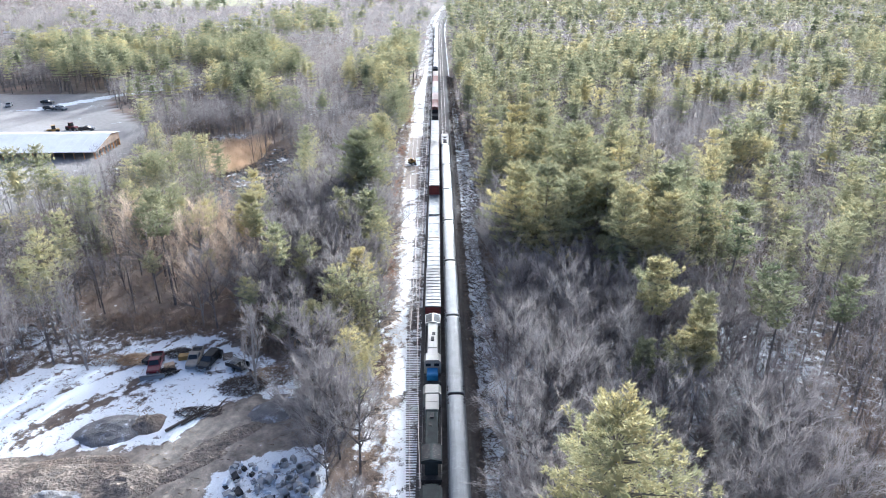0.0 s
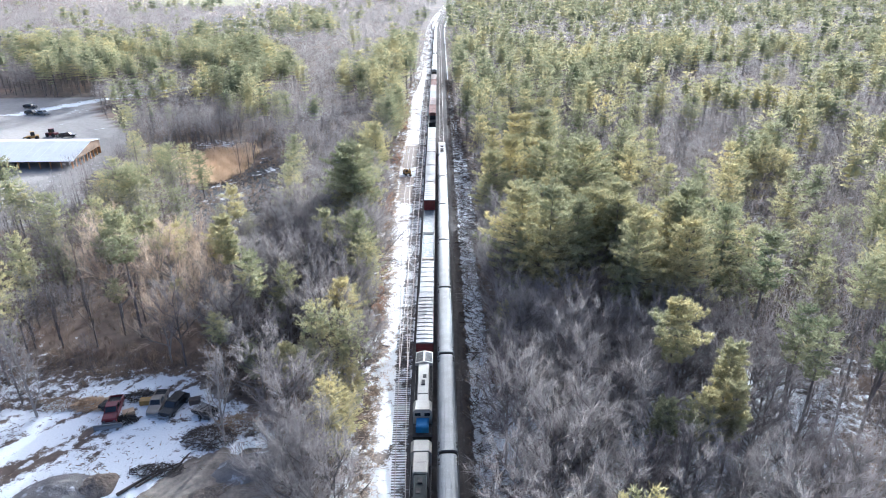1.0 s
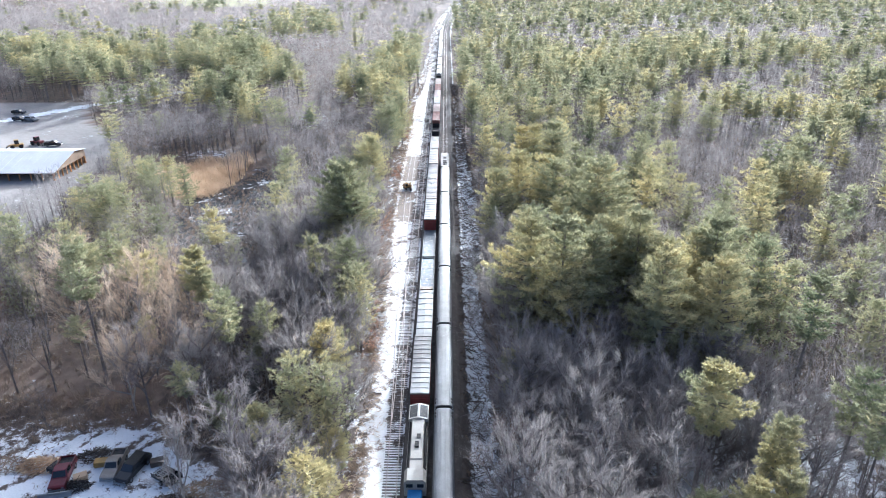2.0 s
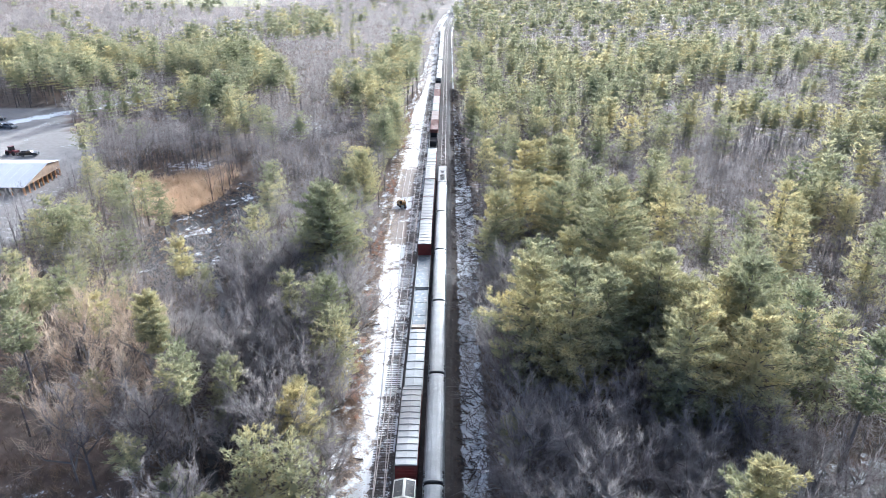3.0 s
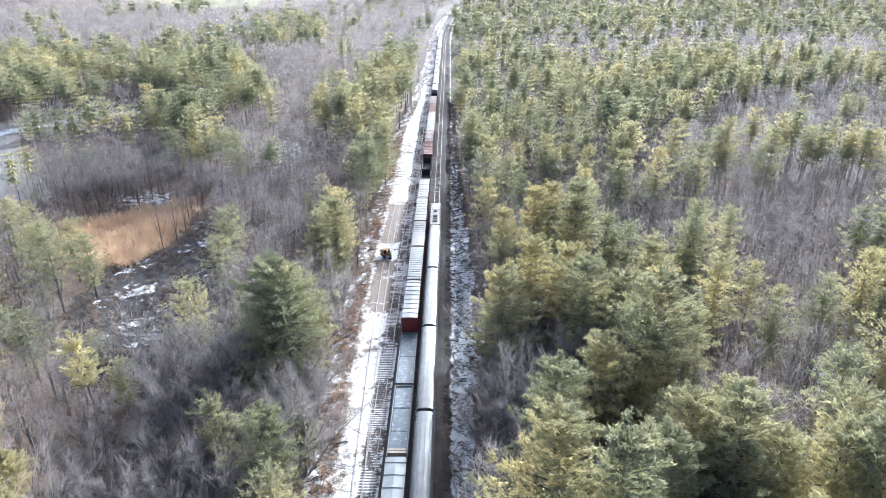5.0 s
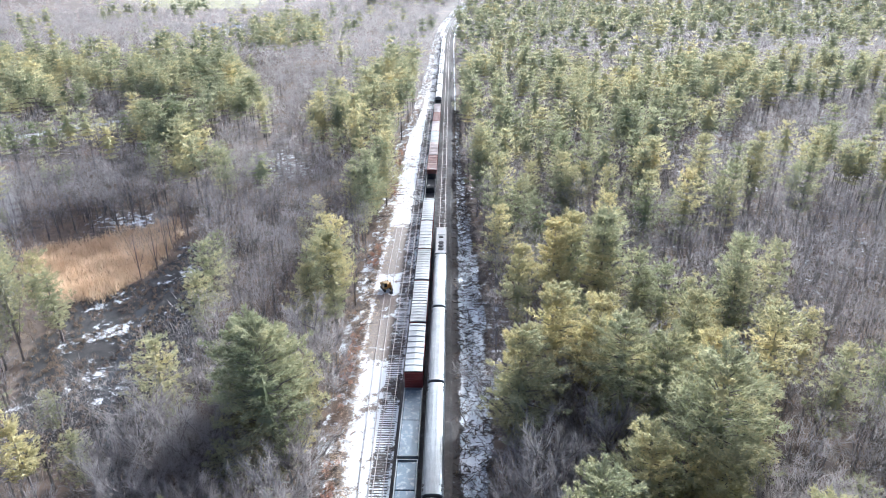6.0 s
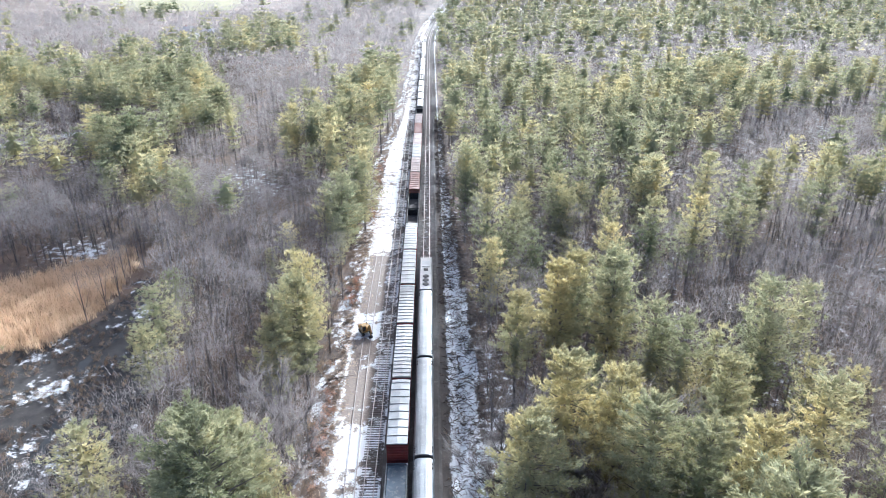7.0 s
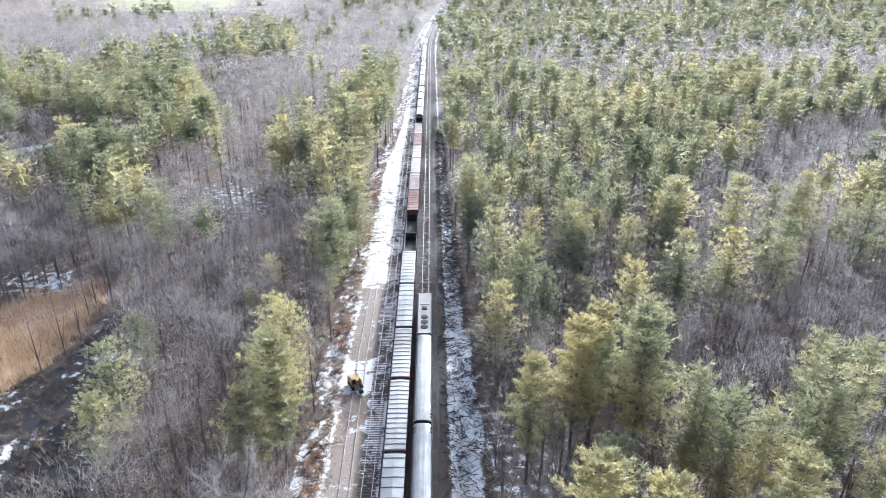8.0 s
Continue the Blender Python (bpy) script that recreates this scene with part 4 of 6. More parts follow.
def bare(seed, H, W, limbs, forks, twigs, fork_h=0.35, wide=0.035, steep=0.0, loose=0.42):
    """A leafless broadleaf tree: (wood, twigs) as triangle arrays."""
    rng = np.random.default_rng(seed)
    wood, C, D, S = [], [], [], []
    sides = 5 if forks > 6 else 3
    lean = rng.normal(0, 0.03, 2) * H
    top = np.array([lean[0], lean[1], H * 0.86])
    r = 0.011 * H
    mid = top * np.array([0.3, 0.3, 0.45])
    wood += [stem((0, 0, 0), mid, r, r * 0.7, sides), stem(mid, top, r * 0.7, 0.02, sides)]
    for k in range(limbs):
        s = fork_h + (0.92 - fork_h) * (k + rng.uniform(0, 1)) / limbs
        p = mid * (s / 0.45) if s < 0.45 else mid + (top - mid) * (s - 0.45) / 0.55
        p = np.array([p[0], p[1], H * 0.86 * s])
        a = k * 2.4 + rng.uniform(-0.4, 0.4)
        L = W * (1.25 - 0.75 * s) * rng.uniform(0.75, 1.2)
        rise = rng.uniform(0.8, 1.6) + 0.5 * s + steep
        d = unit(np.array([math.cos(a), math.sin(a), rise]))
        q = p + d * L * 1.25
        q[2] = min(q[2], H * rng.uniform(0.9, 1.0))
        if forks < 7:
            wood.append(stem(p, q, 0.02 * L + 0.03, 0.015, 3)[::2])
        kn = p + (q - p) * 0.5 + np.array([math.cos(a), math.sin(a), -0.2]) * 0.12 * L
        wood += [] if forks < 7 else [stem(p, kn, 0.022 * L + 0.03, 0.012 * L + 0.02, 3), stem(kn, q, 0.012 * L + 0.02, 0.015, 3)]
        for j in range(forks):
            f = rng.uniform(0.25, 1.0)
            b = kn + (q - kn) * (f - 0.5) * 2 if f > 0.5 else p + (kn - p) * f * 2
            fd = unit(d * 0.8 + rng.normal(0, 0.55, 3) + np.array([0, 0, 0.25]))
            FL = L * rng.uniform(0.35, 0.7)
            e = b + fd * FL
            if forks > 6:
                wood.append(stem(b, e, 0.018 + 0.008 * FL, 0.01, 3)[::2])
            g = rng.uniform(0.2, 1.0, twigs)[:, None]
            c = b + (e - b) * g + rng.normal(0, 0.06 * FL, (twigs, 3))
            td = unit(fd * 0.9 + rng.normal(0, loose, (twigs, 3)) + np.array([0, 0, 0.25]))
            C.append(c + td * 0.3 * FL * 0.4), D.append(td), S.append(rng.uniform(0.5, 1.0, twigs) * max(0.9, FL * 0.75))
    C, D, S = np.concatenate(C), np.concatenate(D), np.concatenate(S)
    return np.concatenate(wood), blades(C, D, S, np.full(len(S), wide) * (0.6 + 0.5 * S), rng)


def tri_mesh(name, T, material):
    return soup(name, T.reshape(-1, 3), np.arange(len(T) * 3).reshape(-1, 3), material)


# crowns that are looked at from near: full to the ground, lifted in a close stand, and high on a bare stem
PINE_FORMS = {"full": ((6.2, 0.16, 0.25), (5.6, 0.2, 0.35), (6.6, 0.15, 0.3)), "stand": ((5.8, 0.24, 0.32), (5.2, 0.3, 0.42), (6.2, 0.2, 0.38)), "high": ((3.6, 0.62, 0.35), (3.2, 0.6, 0.4))}
PINE_MESHES, PINE_MESHES_B = {}, {}
for n, (form, rows) in enumerate(PINE_FORMS.items()):
    for k, (w, lo, rg) in enumerate(rows):
        tiers = int(round(19 * (1 - lo))) + 1
        for store, args in ((PINE_MESHES, (tiers, 9, 7, 28, 0.44, lo, rg, 0.32, 0.3)), (PINE_MESHES_B, (max(6, int(tiers * 0.85)), 7, 4, 15, 0.66, lo, rg, 0.34, 0.3))):
            wood, needles = pine(11 + 7 * n + k, 24.0, w, *args)
            store.setdefault(form, []).append((tri_mesh("trunk", wood, M_BARK), tri_mesh("crown", needles, M_PINE)))
BARES = [bare(41 + k, 17.0, w, l, 10, 18, fh, 0.036, -0.1, 0.42) for k, (w, l, fh) in enumerate(((6.0, 12, 0.2), (5.4, 11, 0.25), (6.6, 12, 0.18), (5.0, 11, 0.28), (5.8, 12, 0.22)))]
BARES.append(bare(61, 17.0, 3.8, 10, 8, 14, 0.06, 0.034, 2.6))                    # slender, many-stemmed
BARE_MESHES = [(tri_mesh("trunk", w, M_PALE if k in (2, 5) else M_BARK), tri_mesh("crown", c, M_TWIG)) for k, (w, c) in enumerate(BARES)]
TAN_CROWN = tri_mesh("crown", BARES[2][1], M_TANTWIG)
# lighter crowns for the woods behind
PINES_MID = [layered_pine(71 + k, 24.0, w, 8, 10, 52, 0.9, lo, 0.5, 0.26, 0.34) for k, (w, lo) in enumerate(((5.2, 0.42), (4.7, 0.48), (5.6, 0.46), (5.0, 0.38)))]
BARES_MID = [dome(91 + k, 17.0, w, n, 360, 1.2, 0.058, 3) for k, (w, n) in enumerate(((5.5, 6), (4.8, 5), (6.0, 7), (5.2, 5)))]
BARES_BACK = [dome(121 + k, 17.0, w, n, 230, 1.35, 0.09, 2) for k, (w, n) in enumerate(((5.0, 6), (4.4, 5), (5.6, 7)))]
PINES_FAR = [layered_pine(111 + k, 24.0, w, 5, 8, 15, 1.4, 0.52, 0.62, 0.28, 0.36) for k, w in enumerate((5.6, 5.0, 6.1))]
BARES_FAR = [dome(131 + k, 17.0, w, n, 100, 1.7, 0.14, 0) for k, (w, n) in enumerate(((4.6, 4), (4.0, 3), (5.2, 5)))]

PINE_STANDS = (
    # east of the line
    [(15.2, 52.5, 31), (35.6, 81.8, 21.5), (27.3, 83, 19.5), (33, 83.3, 20.3), (38.2, 90.3, 23.4), (51.7, 92.5, 24.4), (32.5, 96, 26.5), (63.5, 96, 22.3), (51.2, 97, 24), (70.7, 113.3, 24.6), (53.5, 114.7, 28.7), (42.2, 120.4, 28.4)],
    [(39.4, 121.6, 16), (34.3, 123.6, 28.1), (52, 128, 28), (11.5, 120.5, 12), (19.5, 128.5, 31.5), (58, 129, 24), (46, 132.8, 29.9), (15, 133.3, 30), (26, 134, 27)],
    [(44, 136, 26.7), (57, 137, 25), (34.6, 138, 29), (39, 138, 24), (53, 140, 25), (30.6, 141.5, 26.2), (50, 143, 26), (37, 145, 26), (17, 148, 26), (31, 153, 24), (55.6, 154.7, 24), (24, 155.5, 24.5), (31.2, 158.6, 32), (80.6, 159.3, 25.1)],
    [(38, 164, 25), (68, 164, 25), (36, 172, 27), (30, 172, 26), (25.7, 175, 27), (12, 176, 25), (59, 180, 20), (24, 182, 26), (49, 182.4, 25.3), (18.2, 186, 26.3), (39.1, 187, 25), (61, 194, 18), (56, 196, 19), (23, 196, 19)],
    [(46, 198, 18), (43, 200, 21), (38.5, 200.4, 23.4), (51, 200.6, 23), (35, 204, 24), (37, 205, 20), (53.3, 206.3, 26), (15, 209, 22), (30.5, 211, 27.8), (21.8, 212.4, 25.8), (64, 214, 22), (58, 216, 22), (33, 218, 26), (26, 218, 25)],
    [(37.6, 241, 21.5), (49, 248, 24), (58, 248, 24), (19, 250, 22), (14, 254, 26), (71, 254, 24), (96, 267, 25), (54, 272, 22.5), (85, 275.5, 23), (71, 276, 25), (88, 279, 25), (34, 282, 24), (41, 283, 24), (11, 285, 25)],
    [(35, 292, 22)],
    # west of the line
    [(-16, 97, 10), (-24.8, 101, 16.3), (-15, 105, 9), (-34, 113, 9), (-18.4, 118.8, 18.7), (-20, 124, 16), (-60.6, 129, 26.5), (-41, 130, 25), (-69, 139, 19), (-46, 139, 20), (-55, 140, 20), (-68, 143, 22)],
    [(-62, 145, 19), (-70, 145, 20), (-19, 146, 20.8), (-66, 149, 20), (-97, 165, 18), (-22.1, 171, 29), (-50, 171.8, 10.5), (-24, 175, 28), (-20, 177, 18), (-120, 178, 22), (-82, 179, 20), (-22, 179, 24), (-77, 180, 20), (-115, 181, 22)],
    [(-60.3, 183.6, 8.5), (-94, 189.5, 15), (-89, 195, 14), (-88, 196, 16), (-23.5, 207, 20.2), (-46, 211, 16), (-83, 211, 18), (-75, 212, 16), (-20.4, 213.8, 23.4), (-87, 216, 15), (-88, 216, 16), (-46.8, 219.5, 18.7), (-83, 220, 16), (-91, 222, 14)],
    [(-24, 222, 19), (-101, 227, 18), (-22, 228, 20), (-104, 233, 14), (-25.2, 233.6, 19), (-51, 238, 13), (-106, 242, 11), (-20.3, 267, 23.9), (-20, 275, 20), (-62.5, 282.5, 20), (-19, 286, 22), (-17, 287, 20), (-69, 292, 17), (-70, 301, 16)],
    [(-26, 303, 17.5), (-86, 314, 22), (-22, 321, 22), (-95, 324, 24), (-92, 328, 22), (-106, 332, 22), (-103, 336, 20), (-38, 342, 22), (-115, 347, 20), (-47, 350, 22), (-34, 350, 22), (-22, 358, 24), (-87, 392, 24), (-100, 411, 25)],
    [(-131, 418, 25), (-117, 418, 25), (-148, 425, 25), (-165, 430, 25)],
)
BARE_STAND = [(-34.8, 97.2, 19), (-67.7, 103.8, 20), (-80.8, 101.4, 18), (-43.4, 122.3, 17), (-47.9, 117.8, 18)]
TREE_COUNT = {"pine": 0, "bare": 0}


def plant_pine(x, y, h, rng, fine=False):
    form = "full"
    if h > 12 and (x > 0 and 70 < y < 118 or -75 < x < -24 and 100 < y < 165):
        form = "high"
    elif x > 0 and h > 15 and y > 118:
        form = "stand"
    kinds = (PINE_MESHES if fine else PINE_MESHES_B)[form]
    tr, cr = kinds[int(rng.integers(len(kinds)))]
    k = h / 24.0
    m = pose(x, y, float(ground_z(x, y)) - 0.1, 0, 0, rng.uniform(0, 360))
    size = "young" if h < 14 else "tall" if h > 23 else "mid-sized"
    t = thing("pine_tree", m, f"{size} white pine with layered yellow-green boughs", "tree", "pines by the railway")
    wide = k if h > 16 else k * 1.25
    s = Matrix.Diagonal((wide, wide, k, 1))
    part("trunk", tr, M_BARK, t, at=s)
    part("crown", cr, M_PINE, t, at=s)
    TREE_COUNT["pine"] += 1


def plant_bare(x, y, h, rng, kind=-1, tan=False):
    n = int(rng.integers(len(BARE_MESHES) - 1)) if kind < 0 else kind
    tr, cr = BARE_MESHES[n]
    k = h / 17.0
    t = thing("bare_tree", pose(x, y, float(ground_z(x, y)) - 0.1, 0, 0, rng.uniform(0, 360)), ("dark-trunked" if n == 3 else "pale-trunked") + " leafless broadleaf tree with fine grey twigs", "tree", "bare trees by the railway")
    s = Matrix.Diagonal((k, k, k, 1))
    part("trunk", tr, M_BARK, t, at=s)
    part("crown", TAN_CROWN if tan else cr, M_TWIG, t, at=s)
    if tan:
        tagged(t, "leafless tree still holding pale tan dead leaves")
    TREE_COUNT["bare"] += 1


def open_ground(x, y, pad=0.0):
    """Where no tree stands."""
    r = (x > verge_x(y) - 2.5 - pad) & (x < east_x(y) + 1.5 + pad)
    for p in (YARD, LOT, SHED_GROUND, REEDS, SWAMP, FIELD, CLEAR):
        r |= inside(p, x, y)
    r |= (x < -15) & (x > -95) & (y < 74)
    r |= (np.abs(x - brook_x(y)) < 1.5) & (y > 112) & (y < 250)
    return r


WEST_STANDS = (
    [(-176, 445), (-169, 499), (-127, 499), (-72, 371), (-74, 345), (-115, 386), (-135, 376)],
    [(-123, 354), (-97, 346), (-76, 307), (-70, 288), (-87, 289)],
    [(-50, 342), (-41, 375), (-32, 525), (-12, 483), (-8, 327), (-15, 304), (-27, 304), (-43, 316)],
    [(-161, 667), (-114, 690), (-76, 525), (-114, 514)],
    [(-26, 276), (-19, 287), (-12, 265), (-13, 254), (-22, 259)],
    [(-295, 482), (-268, 517), (-189, 493), (-144, 368), (-192, 342), (-221, 380)],
)
EAST_BARE = (
    [(97, 377), (157, 403), (183, 381), (130, 303), (101, 298), (79, 309)],
    [(197, 581), (317, 582), (252, 485), (170, 467)],
    [(46, 240), (97, 252), (101, 233), (77, 194), (54, 184), (36, 187), (42, 215)],
    [(58, 206), (50, 258), (105, 262), (169, 252), (139, 196), (86, 180)],
)


def pine_share(x, y):
    """How much of the wood is pine, by district."""
    n = (wave(x, y, 24, 7.0) * 0.34 + wave(x, y, 80, 2.2) * 0.3) * soft_step(100, 280, y)
    e = np.interp(y, [0, 105, 125, 185, 200, 250, 300, 380, 600, 900], [0.0, 0.0, 0.05, 0.09, 0.08, 0.18, 0.32, 0.4, 0.56, 0.7])
    for p in EAST_BARE:
        e = np.where(inside(p, x, y), 0.05, e)
    w = np.interp(y, [0, 110, 125, 190, 205, 480, 620, 1500], [0.02, 0.05, 0.2, 0.10, 0.05, 0.06, 0.06, 0.05]) + 0.75 * (wave(x, y, 75, 4.4) > 0.66) * (y > 480)
    for p in WEST_STANDS:
        w = np.where(inside(p, x, y), 0.8, w)
    return np.clip(np.where(x > 0, e + n, w + 0.35 * n), 0.0, 0.95)


def scatter(rng, x0, x1, y0, y1, gap):
    """Uneven places about gap metres apart, inside the widening view."""
    xs, ys = np.arange(x0, x1, gap), np.arange(y0, y1, gap)
    X, Y = np.meshgrid(xs, ys)
    X = X + rng.uniform(-0.48, 0.48, X.shape) * gap + (np.arange(len(ys)) % 2)[:, None] * gap * 0.5
    Y = Y + rng.uniform(-0.48, 0.48, Y.shape) * gap
    X, Y = X.ravel(), Y.ravel()
    keep = (np.abs(X) < 25 + 0.63 * np.maximum(0, Y)) & ~open_ground(X, Y)
    return X[keep], Y[keep]


def mass(name, places, kinds, part_no, base_h, material, label, category, rng_seed):
    """Joins many copies of the light crowns into one mesh."""
    rng = np.random.default_rng(rng_seed)
    out = []
    for x, y, z, h in places:
        T = kinds[int(rng.integers(len(kinds)))][part_no]
        k = h / base_h
        a = rng.uniform(0, 6.283)
        w = k * rng.uniform(0.85, 1.2)
        c, s = math.cos(a) * w, math.sin(a) * w
        R = np.array([[c, -s, 0], [s, c, 0], [0, 0, k]])
        out.append(T @ R.T + np.array([x, y, z - 0.15]))
    if not out:
        return
    T = np.concatenate(out).astype(np.float32)
    tagged(new(name, tri_mesh(name, T, material)), label, category, kind="stuff")


def build_woods():
    rng = np.random.default_rng(5)
    taken = []
    for stand in PINE_STANDS:
        for x, y, h in stand:
            plant_pine(x, y, h, rng, (y < 190 and abs(x) < 48) or (y < 225 and abs(x) < 33))
            taken.append((x, y, 3.2))
    for n, (x, y, h) in enumerate(BARE_STAND):
        plant_bare(x, y, h, rng, 5 if n in (0, 1) else -1)
        taken.append((x, y, 2.5))
    for x, y, h in ((-55, 134, 20), (-47, 138, 19), (-51, 119, 16), (-45, 124, 17), (-76, 150, 19), (-57, 146, 19), (-68, 137, 18)):
        plant_bare(x, y, h, rng, 2, True)
        taken.append((x, y, 4.6))
    tk = np.array(taken)

    def free(x, y, k=1.0):
        return ((tk[:, 0] - x) ** 2 + (tk[:, 1] - y) ** 2 > (k * tk[:, 2]) ** 2).all()
    mid_p, mid_b, back_b, far_p, far_b = [], [], [], [], []
    # the near woods
    X, Y = scatter(rng, -215, 215, 44, 300, 4.5)
    share = pine_share(X, Y)
    order = np.argsort(np.hypot(X, (Y - 110) * 0.6))
    for i in order:
        x, y = X[i], Y[i]
        if not free(x, y):
            continue
        if (-74 < x < -42 and 104 < y < 136 or -42 <= x < -22 and 104 < y < 118) and rng.uniform() < 0.75:      # thin wood behind the yard
            continue
        if rng.uniform() < share[i]:
            h = rng.uniform(18, 25) if x > 0 else rng.uniform(13, 22)
            if rng.uniform() < 0.25:
                h *= 0.6
            if TREE_COUNT["pine"] < 230:
                plant_pine(x, y, h, rng)
            else:
                mid_p.append((x, y, float(ground_z(x, y)), h))
        elif rng.uniform() < 0.97:
            h = rng.uniform(13, 20) if y > 118 or x < 0 else rng.uniform(14, 20)
            if rng.uniform() < 0.2:
                h *= 0.6
            if TREE_COUNT["bare"] < 310:
                plant_bare(x, y, h, rng)
            else:
                mid_b.append((x, y, float(ground_z(x, y)), h))
    # woods further along
    for y0, y1, gap, pl, bl in ((300, 480, 6.9, mid_p, back_b), (480, 800, 8.8, far_p, far_b), (800, 1400, 13.0, far_p, far_b)):
        X, Y = scatter(rng, -1250, 1250, y0, y1, gap)
        share = pine_share(X, Y)
        Z = ground_z(X, Y)
        grow = 1.0 if gap < 7 else 1.08 if gap < 9 else 1.4
        for x, y, z, s in zip(X, Y, Z, share):
            if y < 360 and not free(x, y):
                continue
            if y > 820 and -600 < x < -150:                  # low growth before the open field
                if rng.uniform() < 0.5:
                    bl.append((x, y, z, rng.uniform(8, 12)))
                continue
            if rng.uniform() < s:
                pl.append((x, y, z, rng.uniform(17, 27) * grow))
            elif gap < 7:
                bl.append((x, y, z, rng.uniform(14, 18)))
            elif rng.uniform() < 0.85:
                bl.append((x, y, z, rng.uniform(15, 20) * grow * 1.12))
    mass("pine_woods", mid_p, PINES_MID, 1, 24.0, M_PINE, "dense pine canopy of the woods behind", "woods", 1)
    mass("pine_trunks", mid_p, PINES_MID, 0, 24.0, M_BARK, "trunks of the pine woods", "woods", 1)
    mass("bare_woods", mid_b, BARES_MID, 1, 17.0, M_TWIG, "grey leafless woodland canopy", "woods", 2)
    mass("bare_trunks", mid_b, BARES_MID, 0, 17.0, M_BARK, "trunks and limbs of the leafless woodland", "woods", 2)
    mass("bare_woods", back_b, BARES_BACK, 1, 17.0, M_TWIG, "grey leafless woodland further back", "woods", 5)
    mass("bare_trunks", back_b, BARES_BACK, 0, 17.0, M_BARK, "trunks of the leafless woodland further back", "woods", 5)
    mass("distant_pines", far_p, PINES_FAR, 1, 24.0, M_PINE, "distant pine forest towards the horizon", "woods", 3)
    mass("distant_bare_woods", far_b, BARES_FAR, 1, 17.0, M_TWIG, "distant grey leafless forest", "woods", 4)
    print("trees", TREE_COUNT, len(mid_p), len(mid_b), len(far_p), len(far_b))


build_woods()

# ---------------------------------------------------------------- undergrowth, reeds, fallen wood
def tuft_mass(name, x, y, rng, n, h, spread, width, material, label, category, lift=0.0, up=1.0):
    """Many low clumps of stalks or twigs in one mesh."""
    x, y = np.repeat(x, n), np.repeat(y, n)
    hh = np.repeat(h, n) if np.ndim(h) else np.full(len(x), float(h))
    k = len(x)
    d = unit(np.stack([rng.normal(0, spread, k), rng.normal(0, spread, k), np.full(k, up)], 1))
    L = hh * rng.uniform(0.55, 1.1, k)
    px, py = x + rng.normal(0, 0.3, k) * hh * 0.6, y + rng.normal(0, 0.3, k) * hh * 0.6
    c = np.stack([px, py, ground_z(px, py) + lift + 0.3 * L * d[:, 2] + rng.uniform(0, 0.35, k) * hh], 1)
    T = blades(c, d, L, width * rng.uniform(0.6, 1.4, k), rng)
    tagged(new(name, tri_mesh(name, T.astype(np.float32), material)), label, category, kind="stuff")


